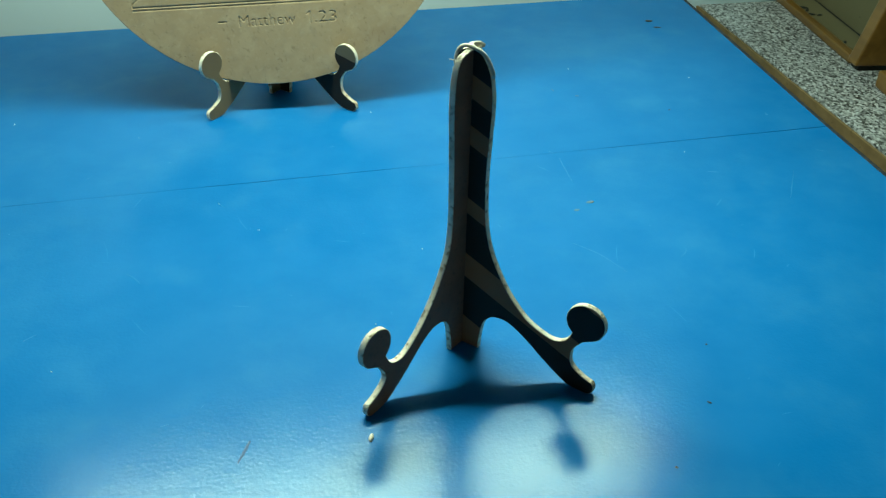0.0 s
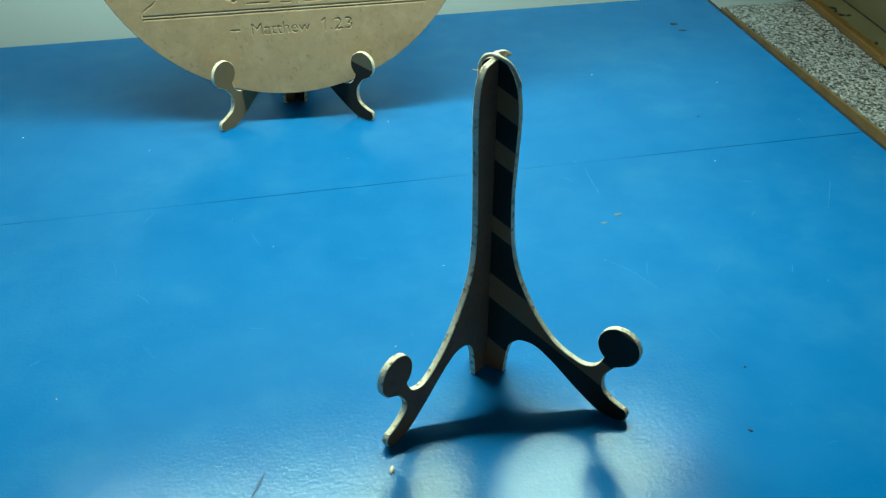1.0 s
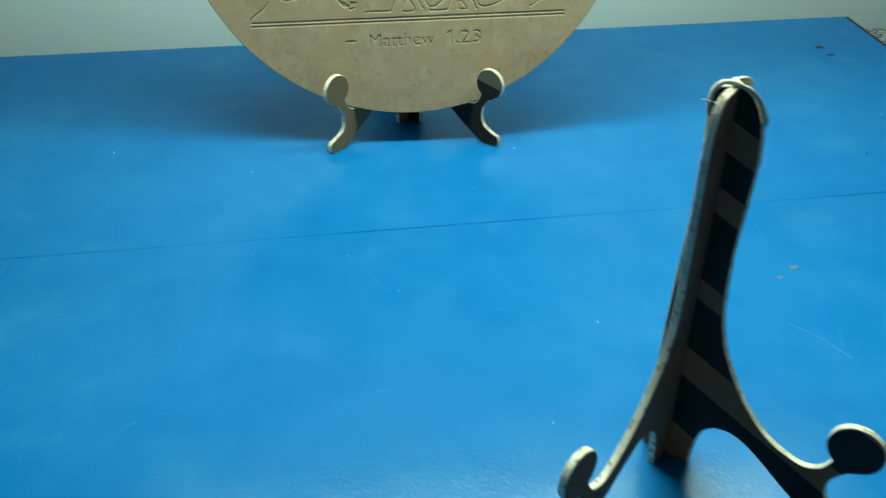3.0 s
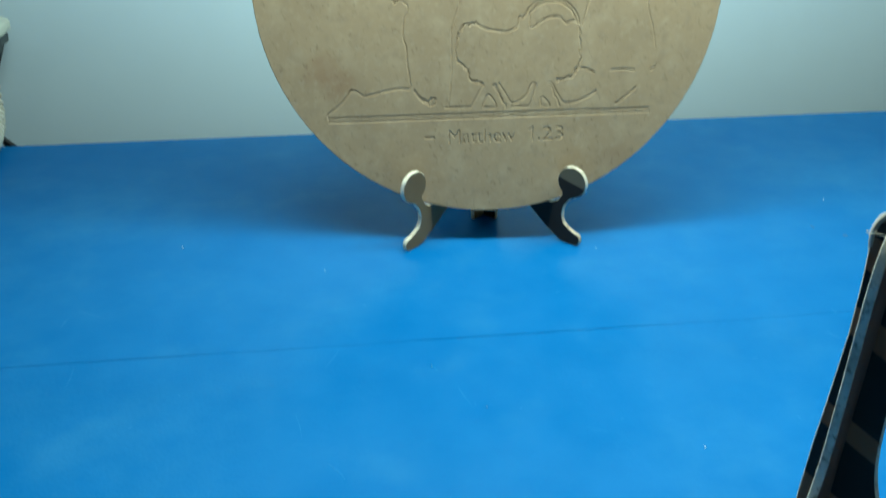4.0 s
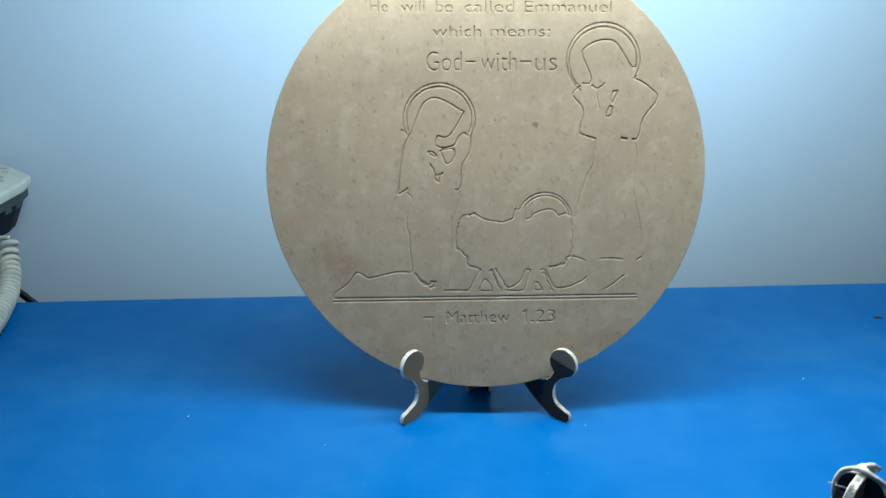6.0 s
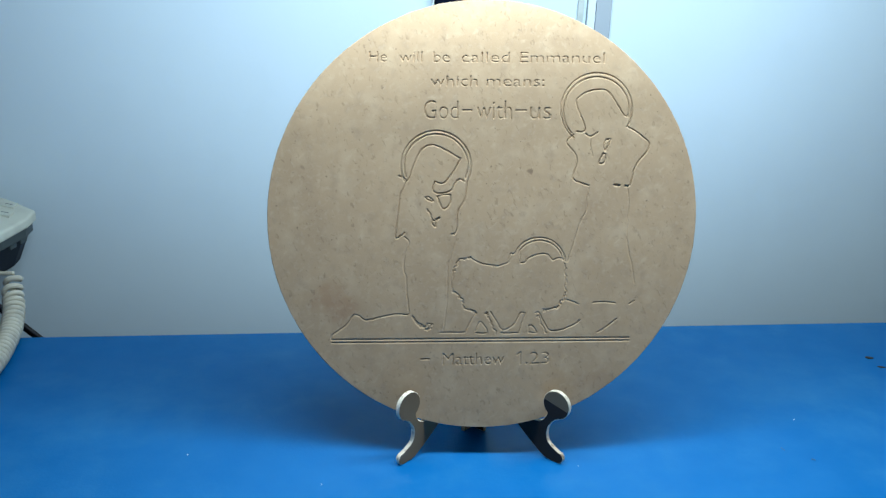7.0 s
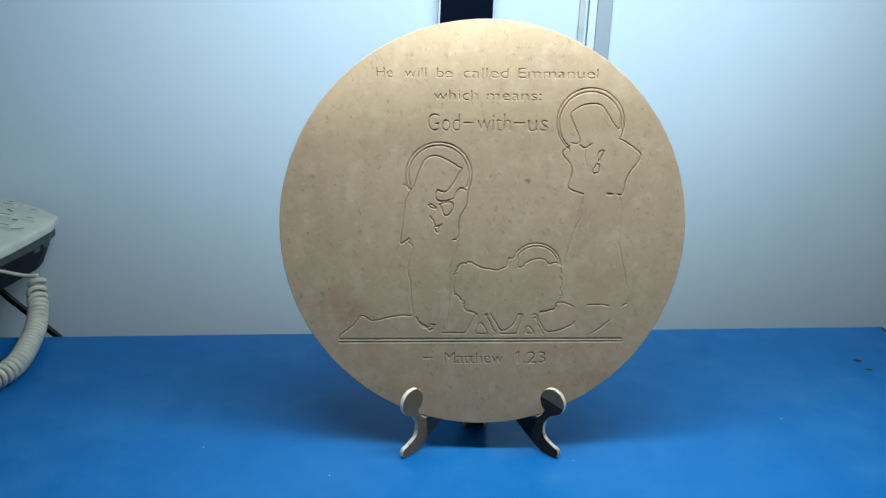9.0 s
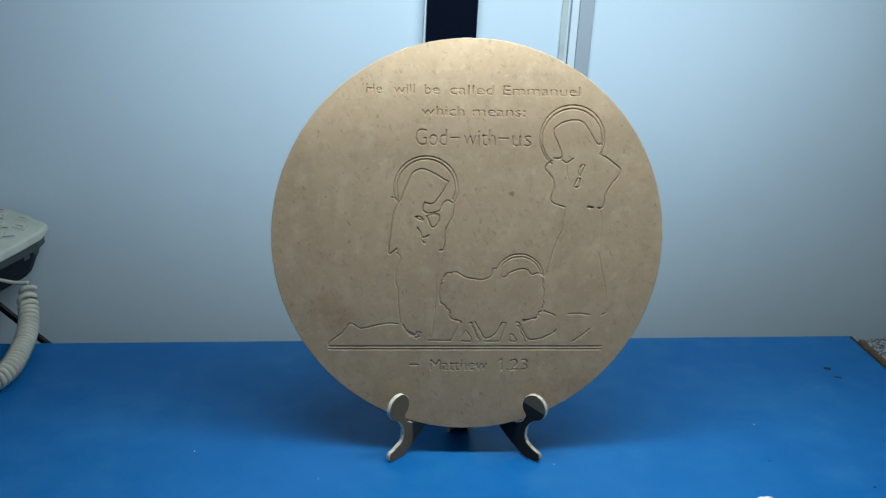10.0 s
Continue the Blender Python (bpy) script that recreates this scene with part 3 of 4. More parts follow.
def engraving():
    """Depth of the carving over the face of the plaque, as a fine raster in millimetres."""
    n = int(2 * PLAQUE_R / CELL) + 1
    depth = np.zeros((n, n))

    def groove(points, width=0.50, deep=0.78):
        pts = np.array([tuple(q)[:2] for q in points])
        seg = np.linalg.norm(np.diff(pts, axis=0), axis=1)
        at = np.concatenate([[0], np.cumsum(seg)])
        s = np.arange(0, at[-1], 0.12)
        x, z = np.interp(s, at, pts[:, 0]), np.interp(s, at, pts[:, 1])
        cx, cz = (x + PLAQUE_R) / CELL, (z + PLAQUE_R) / CELL
        reach = int(width / CELL) + 1
        for i in range(-reach, reach + 1):
            for j in range(-reach, reach + 1):
                gx, gz = np.round(cx).astype(int) + i, np.round(cz).astype(int) + j
                d = np.hypot(gx - cx, gz - cz) * CELL / width
                np.minimum.at(depth, (gz, gx), -deep * np.clip(1 - d, 0, 1) ** 0.8)

    def letters(words, x0, x1, z0, z1, deep=0.68):
        for a, b, c in text_triangles(words, x0, x1, z0, z1):
            lo = np.floor((np.minimum(np.minimum(a, b), c) + PLAQUE_R) / CELL).astype(int)
            hi = np.ceil((np.maximum(np.maximum(a, b), c) + PLAQUE_R) / CELL).astype(int)
            gz, gx = np.mgrid[lo[1]:hi[1] + 1, lo[0]:hi[0] + 1]
            q = np.stack([gx, gz], -1) * CELL - PLAQUE_R
            cross = lambda u, v: u[0] * (q[..., 1] - v[1]) - u[1] * (q[..., 0] - v[0])
            s = [cross(b - a, a), cross(c - b, b), cross(a - c, c)]
            inside = ((s[0] >= 0) & (s[1] >= 0) & (s[2] >= 0)) | ((s[0] <= 0) & (s[1] <= 0) & (s[2] <= 0))
            depth[gz[inside], gx[inside]] = np.minimum(depth[gz[inside], gx[inside]], -deep)

    # lettering
    for word, x0, x1 in (("He", -63.3, -54), ("will", -47, -34.6), ("be", -28.5, -19.8), ("called", -13.2, 13), ("Emmanuel", 18.9, 65.4)):
        letters(word, x0, x1, 86.8, 92.9)
    for word, x0, x1 in (("which", -30, -4.6), ("means:", 0.7, 32.3)):
        letters(word, x0, x1, 74.0, 80.2)
    for word, x0, x1 in (("God", -33.6, -15), ("with", -4.6, 14.6), ("us", 24.8, 36.6)):
        letters(word, x0, x1, 56.2, 67.0)
    groove([(-12.5, 61), (-7.5, 61)])
    groove([(16.8, 61), (22.5, 61)])
    groove([(-35.5, -79.4), (-30.6, -79.4)])
    letters("Matthew", -23, 12.2, -83.0, -75.6, 0.5)
    groove([(19.8, -77.4), (21.6, -75.9), (21.6, -83.0)], 0.55, 0.5)
    letters(".23", 24.6, 38, -83.0, -75.6, 0.5)
    groove([(-85.8, -67.6), (84, -68.0)], 0.6, 0.5)
    groove([(-85.8, -69.4), (84, -69.7)], 0.6, 0.5)
    # ring shapes
    for cx, cz, r, a0, a1 in ((-27.0, 30.3, 19.4, -26, 205), (-27.0, 30.3, 17.6, -22, 200), (61.7, 61.6, 19.9, -28, 232), (61.6, 61.0, 18.3, -10, 222),
                              (31.2, -24.9, 15.1, 6, 146), (31.4, -25.0, 13.6, 10, 146)):
        groove(arc(cx, cz, r, a0, a1, 60), 0.48, 0.95 if cz > 0 else 0.6)
    # plain robe-like and trough-like contours
    rng = random.Random(4)

    def wavy(points, amount, per=5):
        return [(q[0] + rng.uniform(-amount, amount), q[1] + rng.uniform(-amount, amount)) for q in spline([(*w, 0) for w in points], per)]

    kneeling = [
        [(-47.5, 25.1), (-43.6, 22.2), (-46.6, 14.9), (-48.2, 3.3), (-49.6, -9.1), (-46.6, -8.4), (-44.6, -6.7)],
        [(-44.6, -9.1), (-42.0, -12.4), (-44.6, -20.2), (-45.0, -27.6), (-43.7, -32.0), (-43.3, -40.5), (-42.3, -50.8)],
        [(-42.0, -51.1), (-43.0, -53.5), (-48.4, -53.1), (-55.1, -54.1), (-66.1, -56.4), (-70.1, -54.0), (-73.5, -53.6), (-77.5, -59.1), (-85.3, -64.9), (-86.0, -67.3)],
        [(-44.0, 21.5), (-41.9, 23.8), (-39.3, 31.0), (-35.7, 38.6), (-31.8, 41.5), (-27.8, 41.9), (-21.9, 39.3), (-15.3, 35.3), (-14.0, 33.4), (-21.8, 21.5), (-27.8, 21.8)],
        [(-27.8, 21.8), (-28.8, 16.9), (-25.1, 15.2), (-19.2, 16.5), (-16.5, 20.8), (-13.9, 23.2), (-11.3, 21.8)],
        [(-9.9, 21.2), (-10.5, 13.2), (-14.8, 4.9), (-15.1, -3.5), (-16.4, -7.5), (-18.4, -7.5)],
        [(-24.5, -64.0), (-10.6, -64.1)],
        [(-10.6, -64.1), (-4.6, -52.7)],
        [(-26.4, 13.6), (-23.1, 6.6), (-19.5, 9.2), (-19.2, 14.5), (-26.4, 13.6)],
        [(-33.0, 12.9), (-31.1, 13.2), (-28.4, 10.9), (-31.7, 11.6), (-33.0, 12.9)],
        [(-32.0, 6.3), (-30.0, 3.3), (-28.7, 0.2), (-25.1, 1.6), (-27.0, -0.4), (-27.4, -3.4), (-29.0, -1.8), (-29.4, 0.2)],
    ]
    trough = [
        [(13.9, -23.8), (14.9, -18.7), (16.9, -19.1), (19.2, -16.0)],
        [(20.2, -17.4), (20.6, -20.4), (20.3, -23.8), (23.4, -23.8), (25.3, -21.5), (32.0, -19.1), (36.1, -19.5), (38.9, -22.5), (42.2, -21.5), (45.6, -22.2)],
        [(-4.5, -63.4), (-1.5, -57.9), (2.3, -64.2), (-4.5, -64.5)],
        [(4.2, -52.1), (7.6, -58.0), (11.1, -62.9), (17.5, -59.8), (21.1, -53.3), (23.8, -53.3)],
        [(23.8, -53.3), (20.3, -64.7)],
        [(20.3, -64.7), (10.4, -64.6)],
        [(26.1, -64.4), (26.0, -60.9), (27.7, -60.2), (30.5, -64.4), (26.1, -64.4)],
        [(30.0, -53.0), (32.0, -53.3), (35.5, -59.9), (38.3, -63.4), (43.1, -63.5), (48.2, -61.8), (53.3, -59.4), (55.3, -57.3)],
        [(47.5, -45.5), (51.6, -46.9), (54.4, -48.3)],
    ]
    # cut twice, with a ragged wall between the cuts
    ragged = [
        [(-40.7, -54.9), (-37.6, -58.0), (-33.3, -60.5), (-31.3, -59.1), (-28.9, -59.5)],
        [(-38.3, -58.4), (-34.6, -61.1), (-31.6, -62.2), (-28.9, -59.5)],
        [(1.8, -53.1), (2.5, -54.5), (4.9, -59.7), (7.7, -64.6)],
        [(31.0, -54.7), (33.5, -59.9), (36.3, -64.8)],
        [(-13.9, -22.3), (-15.9, -25.7), (-17.6, -31.1), (-18.2, -39.0), (-14.8, -42.4), (-12.1, -45.1), (-10.7, -49.3), (-6.3, -51.4), (-4.3, -52.7)],
        [(46.4, -24.6), (46.5, -30.7), (47.0, -39.3), (46.5, -44.5), (44.1, -46.9), (42.8, -49.6), (37.7, -51.0), (34.4, -51.6)],
        [(-14.9, -24.0), (-13.9, -22.3), (-7.6, -21.0)],
    ]
    standing = [
        [(-7.6, -21.0), (-2.2, -24.1), (5.2, -25.5), (8.6, -25.8), (13.9, -23.8)],
        [(79.4, 58.9), (78.1, 57.9), (75.3, 61.1), (71.8, 66.7), (68.4, 70.9), (65.0, 72.5), (58.4, 71.8), (52.9, 69.2), (50.3, 64.9), (55.3, 52.9), (54.4, 49.3), (51.0, 49.6)],
        [(49.4, 48.0), (46.1, 45.0), (45.9, 42.4), (50.0, 37.8), (51.7, 33.1), (49.9, 26.5), (50.0, 22.9), (54.1, 20.9), (58.8, 19.5)],
        [(78.9, 52.3), (84.0, 49.7), (89.2, 45.8), (92.0, 42.8), (90.5, 38.2), (86.3, 33.2), (83.7, 28.2), (82.9, 23.2), (81.7, 19.5), (79.0, 19.2)],
        [(56.0, 48.3), (58.8, 46.7), (62.7, 49.3)],
        [(67.5, 45.0), (70.1, 45.1), (68.3, 40.8), (67.0, 38.8), (66.5, 42.4), (67.5, 45.0)],
        [(66.3, 37.5), (67.7, 36.5), (66.8, 32.2), (63.8, 32.2), (65.1, 35.5), (66.3, 37.5)],
        [(62.9, -47.3), (70.1, -47.0), (75.6, -47.8)],
        [(65.8, -64.7), (70.5, -61.9), (74.5, -58.5), (76.5, -56.8)],
        [(83.8, -48.2), (86.5, -46.4)],
    ]
    faint = [
        [(-15.4, -8.5), (-18.6, -20.3), (-20.3, -27.0), (-20.5, -44.1), (-22.5, -63.0)],
        [(58.5, 18.2), (57.6, 11.5), (57.8, 5.8), (55.2, 1.4), (53.0, -4.6), (51.4, -10.4), (47.4, -23.9)],
        [(80.4, 18.2), (81.6, 9.8), (81.3, -0.3), (81.2, -8.7), (82.2, -17.2), (84.9, -27.5), (86.2, -36.1)],
        [(58.8, 46.3), (58.9, 41.4), (60.4, 35.8)],
    ]
    for strokes in (kneeling, trough, standing):
        for s in strokes:
            groove(wavy(s, 0.12), 0.48, 0.90 if s[0][1] > 0 else 0.50)
    for s in ragged:
        groove(wavy(s, 0.75, 7), 0.50, 0.54)
    for s in faint:
        groove(wavy(s, 0.2, 8), 0.38, 0.42)
    groove([(73.0, 19.8), (75.8, 19.5)], 0.8, 1.1)
    groove([(79.2, 19.3), (80.6, 19.0)], 0.7, 1.0)
    # soften the cutter marks and add the chipped fibres of the board
    for _ in range(2):
        depth[1:-1, 1:-1] = (4 * depth[1:-1, 1:-1] + depth[:-2, 1:-1] + depth[2:, 1:-1] + depth[1:-1, :-2] + depth[1:-1, 2:]) / 8
    return depth


def plaque(m):
    ob = thing("engraved_plaque", m, "round raw fibreboard plaque with engraved lettering and outlines", "plaque")
    depth = engraving()
    n = 840
    s = np.linspace(-1, 1, n)
    a, b = np.meshgrid(s, s)
    u, v = a * np.sqrt(1 - b * b / 2), b * np.sqrt(1 - a * a / 2)
    x, z = u * PLAQUE_R, v * PLAQUE_R
    fx, fz = (x + PLAQUE_R) / CELL, (z + PLAQUE_R) / CELL
    ix, iz = np.clip(fx.astype(int), 0, depth.shape[1] - 2), np.clip(fz.astype(int), 0, depth.shape[0] - 2)
    tx, tz = fx - ix, fz - iz
    h = (depth[iz, ix] * (1 - tx) * (1 - tz) + depth[iz, ix + 1] * tx * (1 - tz) + depth[iz + 1, ix] * (1 - tx) * tz + depth[iz + 1, ix + 1] * tx * tz)
    co = np.stack([x, -h, z], -1).reshape(-1, 3) / 1000
    k = np.arange(n * n).reshape(n, n)
    quads = np.stack([k[:-1, :-1], k[:-1, 1:], k[1:, 1:], k[1:, :-1]], -1).reshape(-1, 4)
    data = bpy.data.meshes.new("face")
    data.vertices.add(len(co))
    data.vertices.foreach_set("co", co.ravel())
    data.loops.add(quads.size)
    data.loops.foreach_set("vertex_index", quads.ravel())
    data.polygons.add(len(quads))
    data.polygons.foreach_set("loop_start", np.arange(0, quads.size, 4))
    data.polygons.foreach_set("loop_total", np.full(len(quads), 4))
    data.update()
    data.polygons.foreach_set("use_smooth", np.ones(len(quads), bool))
    data.materials.append(M_MDF)
    face = new("face", data)
    face.parent = ob
    # rim and back, slightly uneven where it was sawn
    bm = bmesh.new()
    rings = []
    count = 360
    for y, r0 in ((0.0, 0.12), (0.0004, 0.1203), (0.0036, 0.1202), (0.004, 0.1198)):
        ring = []
        for i in range(count):
            t = 2 * math.pi * i / count
            r = r0 + (0.00016 * noise.noise((math.cos(t) * 30, math.sin(t) * 30, y * 300)) + 0.0006 * max(0.0, noise.noise((math.cos(t) * 75, math.sin(t) * 75, 9)) - 0.28) if y > 0 else 0)
            ring.append(bm.verts.new((r * math.cos(t), y, r * math.sin(t))))
        rings.append(ring)
    for r0, r1 in zip(rings, rings[1:]):
        for i in range(count):
            bm.faces.new((r0[i], r0[(i + 1) % count], r1[(i + 1) % count], r1[i]))
    bm.faces.new(rings[-1])
    part("sawn_edge", bm, M_MDF_EDGE, ob, "darker sawn rim")
    return ob


LEAN, TURN = 11.0, -1.5
plaque(Matrix.Translation((-0.0015, 0.0317, 0.1367)) @ pose(0, 0, 0, 0, 0, TURN) @ pose(0, 0, 0, -LEAN, 0, 0) @ pose(0, 0, 0, 0, -1.48, 0))


# ---------------------------------------------------------------- things on the wall
def wall_bar():
    ob = thing("wall_bar", pose(0, 0.325, 0, 0, 0, WALL_TURN), "upright black painted metal bar fixed on the wall", "wall bar")
    part("bar", box(-0.0135, 0.0300, -0.012, -0.0005, 0.04, 1.2, 0.001), M_BAR, ob)
    part("edge_strip", box(-0.0155, -0.0140, -0.009, -0.0005, 0.04, 1.2), M_TRUNK, ob, "thin pale edge strip")
    return ob


wall_bar()


def trunking():
    ob = thing("cable_trunking", pose(0, 0.325, 0, 0, 0, WALL_TURN), "upright white plastic cable trunking with a flat cable and a grey band", "cable trunking")
    part("white_channel", box(0.1147, 0.1214, -0.0026, -0.0005, 0.05, 1.2, 0.0005), M_TRUNK, ob)
    part("grey_band", box(0.1216, 0.1346, -0.0034, -0.0005, 0.05, 1.2, 0.0006), M_GREY_BAND, ob, "flat grey band")
    part("gap", box(0.1140, 0.1146, -0.0016, -0.0004, 0.05, 1.2), M_GAP, ob, "thin mottled grey strip in the gap")
    strap = box(0.1090, 0.1139, -0.0024, -0.0005, 0.05, 1.2, 0.0004)
    for v in strap.verts:
        v.co.x -= 0.016 * max(0.0, 0.25 - v.co.z)
    part("strap", strap, M_STRAP, ob, "dull pale grey flat cable")
    return ob


trunking()


def telephone():
    """Only its right-hand end comes into view."""
    ob = thing("telephone", pose(-0.3340, 0.2, 0.0), "cream desk telephone with a dark base mounted against the wall", "telephone")

    def shell(x_right, y0, y1, low, high, bevel, segs=3):
        bm = box(-0.18, x_right, y0, y1, low, high, bevel, segments=segs)
        for x in (-0.12, -0.08, -0.05, -0.035, -0.025, -0.018, -0.012, -0.007):
            bmesh.ops.bisect_plane(bm, geom=list(bm.verts) + list(bm.edges) + list(bm.faces), plane_co=(x, 0, 0), plane_no=(1, 0, 0))
        for y in (0.0, 0.02, 0.04, 0.055, 0.07):
            bmesh.ops.bisect_plane(bm, geom=list(bm.verts) + list(bm.edges) + list(bm.faces), plane_co=(0, y, 0), plane_no=(0, 1, 0))
        return bm

    def slant(bm):
        """Plan of the case: the side runs in towards the front, the back edge runs out to a pointed corner that dips."""
        for v in bm.verts:
            rear = min(0.022, 0.35 * max(0.0, -v.co.x)) * max(0.0, min(1.0, (v.co.y - 0.04) / 0.04))
            v.co.z -= 1.35 * max(0.0, v.co.x + 0.022) ** 1.5
            v.co.x -= 0.25 * max(0.0, 0.07 - v.co.y) + 1.2 * max(0.0, 0.05 - v.co.y) ** 2
            v.co.y += rear

    def cover_z(x, y):
        return 0.0586 + 0.16 * max(0.0, -0.01 - x) + 0.02 * y - 1.35 * max(0.0, x + 0.022) ** 1.5

    top = shell(0.0, -0.03, 0.090, 0.0500, 0.0585, 0.0022, 4)
    for v in top.verts:
        v.co.z += 0.16 * max(0.0, -0.01 - v.co.x) * (1 if v.co.z > 0.054 else 0.5) + 0.02 * v.co.y
    slant(top)
    part("top_cover", top, M_PHONE, ob, "cream sloping key panel", smooth=True)
    base = shell(-0.0036, -0.026, 0.086, 0.016, 0.0492, 0.002)
    slant(base)
    for v in base.verts:
        v.co.x -= 0.95 * max(0.0, 0.027 - v.co.z)
    part("base", base, M_PHONE_DARK, ob, "dark blue-grey underside")
    skirt = shell(-0.0030, -0.028, 0.087, 0.0425, 0.0503, 0.001)
    slant(skirt)
    part("skirt", skirt, M_PHONE_SKIRT, ob, "grey-green band under the key panel")
    for y, x in ((0.057, -0.0084), (0.071, -0.0052)):
        clip = box(x - 0.006, x, y - 0.0042, y + 0.0042, 0.0345, 0.0430, 0.0005)
        for v in clip.verts:
            v.co.x -= 0.25 * (y - v.co.y)
        part("clip", clip, M_PHONE_SKIRT, ob)
    part("wall_bracket", box(-0.16, -0.06, 0.075, 0.1125, -0.01, 0.03, 0.002), M_PHONE_DARK, ob)
    for x, y, w in ((-0.040, 0.090, 0.013), (-0.034, 0.066, 0.013), (-0.019, 0.086, 0.010), (-0.016, 0.068, 0.010), (-0.027, 0.044, 0.012), (-0.052, 0.062, 0.013), (-0.048, 0.040, 0.013)):
        button = part("button", box(-w / 2, w / 2, -0.0055, 0.0055, -0.002, 0.0006, 0.0004), M_PHONE, ob)
        button.matrix_basis = pose(x, y, cover_z(x, y), 1.1, 9.1, 0)
        part("mark", box(-w / 3, w / 4, -0.0005, 0.0005, 0.0006, 0.0008), M_INK, button, "dark printed bar")
    for x, y, w, turn in ((-0.0405, 0.0965, 0.005, 0), (-0.024, 0.058, 0.004, 10), (-0.0165, 0.0420, 0.010, 38), (-0.0345, 0.0770, 0.006, -30)):
        mark = part("mark", box(-w / 2, w / 2, -0.0006, 0.0006, 0, 0.0003), M_INK, ob, "dark printed bar")
        mark.matrix_basis = pose(x, y, cover_z(x, y) + 0.0001, 1.1, 9.1, 0) @ pose(0, 0, 0, 0, 0, turn)
    return ob


telephone()


def coiled_cord():
    ob = thing("coiled_cord", pose(-0.31, 0.12, 0.0), "cream coiled telephone cord hanging onto the blue table", "telephone cord")
    lead = spline([(-0.085, 0.092, 0.044), (-0.062, 0.090, 0.039), (-0.045, 0.0893, 0.036), (-0.027, 0.087, 0.0335), (-0.0150, 0.0845, 0.0345)], 8)
    part("lead", pipe(lead, 0.0016, 8), M_CORD, ob, "straight cream lead", smooth=True)
    axis = spline([(-0.0148, 0.084, 0.0330), (-0.0135, 0.0745, 0.0245), (-0.0085, 0.0600, 0.0170), (-0.0040, 0.0390, 0.0108), (0.0005, 0.0060, 0.0098), (0.0015, -0.0190, 0.0096),
                   (-0.0040, -0.0380, 0.0096), (-0.0150, -0.0540, 0.0096), (-0.0330, -0.0640, 0.0096), (-0.0560, -0.0680, 0.0096)], 60)
    ax = [Vector(q) for q in axis]
    at = [0.0]
    for q0, q1 in zip(ax, ax[1:]):
        at.append(at[-1] + (q1 - q0).length)
    turns_per_m = 1 / 0.0050
    pts = []
    side = None
    steps = int(at[-1] * turns_per_m * 18)
    j = 0
    for i in range(steps + 1):
        d = at[-1] * i / steps
        while j < len(at) - 2 and at[j + 1] < d:
            j += 1
        f = (d - at[j]) / max(at[j + 1] - at[j], 1e-9)
        q = ax[j].lerp(ax[j + 1], f)
        way = (ax[j + 1] - ax[j]).normalized()
        side = way.orthogonal().normalized() if side is None else (side - way * side.dot(way)).normalized()
        other = way.cross(side)
        ang = 2 * math.pi * turns_per_m * (d - 0.35 * min(d, 0.022))
        r = 0.0058 * (0.75 + 0.25 * min(1, d / 0.015))
        pts.append(q + r * (math.cos(ang) * side + math.sin(ang) * other))
    part("coil", pipe(pts, 0.0021, 8), M_CORD, ob, "tightly coiled cream cord", smooth=True)
    return ob


coiled_cord()


def line_cable():
    ob = thing("black_cable", pose(-0.36, 0.27, -0.03), "thin black cable running down behind the blue table", "cable")
    part("cable", pipe([(-0.05, 0.004, 0.0531), (-0.0165, 0.0, 0.021), (0.0243, 0.0, -0.0181), (0.07, 0.0, -0.06), (0.09, 0.0, -0.72)], 0.0021, 8), M_BLACK, ob, smooth=True)
    part("cable", pipe([(-0.05, 0.005, 0.0486), (-0.0165, 0.001, 0.0165), (0.0243, 0.001, -0.0226), (0.07, 0.001, -0.065), (0.084, 0.001, -0.72)], 0.0014, 8), M_BLACK, ob, smooth=True)
    return ob


line_cable()


# ---------------------------------------------------------------- marks and crumbs on the table
def chip(name, x, y, length, width, turn, mat, label, category, height=0.0006, z=0.0, where="table"):
    bm = bmesh.new()
    bmesh.ops.create_icosphere(bm, subdivisions=2, radius=0.5, matrix=Matrix.Diagonal((length, width, height * 2, 1)))
    for v in bm.verts:
        v.co.x += 0.12 * length * noise.noise(v.co * 900 + Vector((x * 99, y * 99, 0)))
        v.co.y += 0.25 * width * noise.noise(v.co * 1300 + Vector((y * 99, x * 99, 5)))
        v.co.z = max(v.co.z, -height * 0.3) + height * 0.3
    ob = part(name, bm, mat, smooth=True)
    ob.matrix_world = pose(x, y, z + 0.00005, 0, 0, turn)
    return tagged(ob, label, category, category + "s on the " + where)


for x, y, l, w, t in ((0.3051, 0.1371, 0.0062, 0.0042, -15), (0.3064, 0.1220, 0.0062, 0.0030, -12),
                      (0.2548, -0.03, 0.0018, 0.0012, 10), (0.1744, -0.2692, 0.0012, 0.001, 0), (0.1597, -0.3056, 0.0022, 0.001, -40), (0.1317, -0.3378, 0.0016, 0.0014, 0)):
    chip("grime_spot", x, y, l, w, t, M_DIRT_AND_SHADE, "small dark grime spot on the blue table", "grime spot", 0.00025)
for x, y, l, w, t in ((0.186, 0.0131, 0.0010, 0.0038, 12), (0.1999, 0.0012, 0.0028, 0.0020, -10)):
    chip("grime_spot", x, y, l, w, t, M_SMEAR, "faint grey grime spot on the blue table", "grime spot", 0.0001)
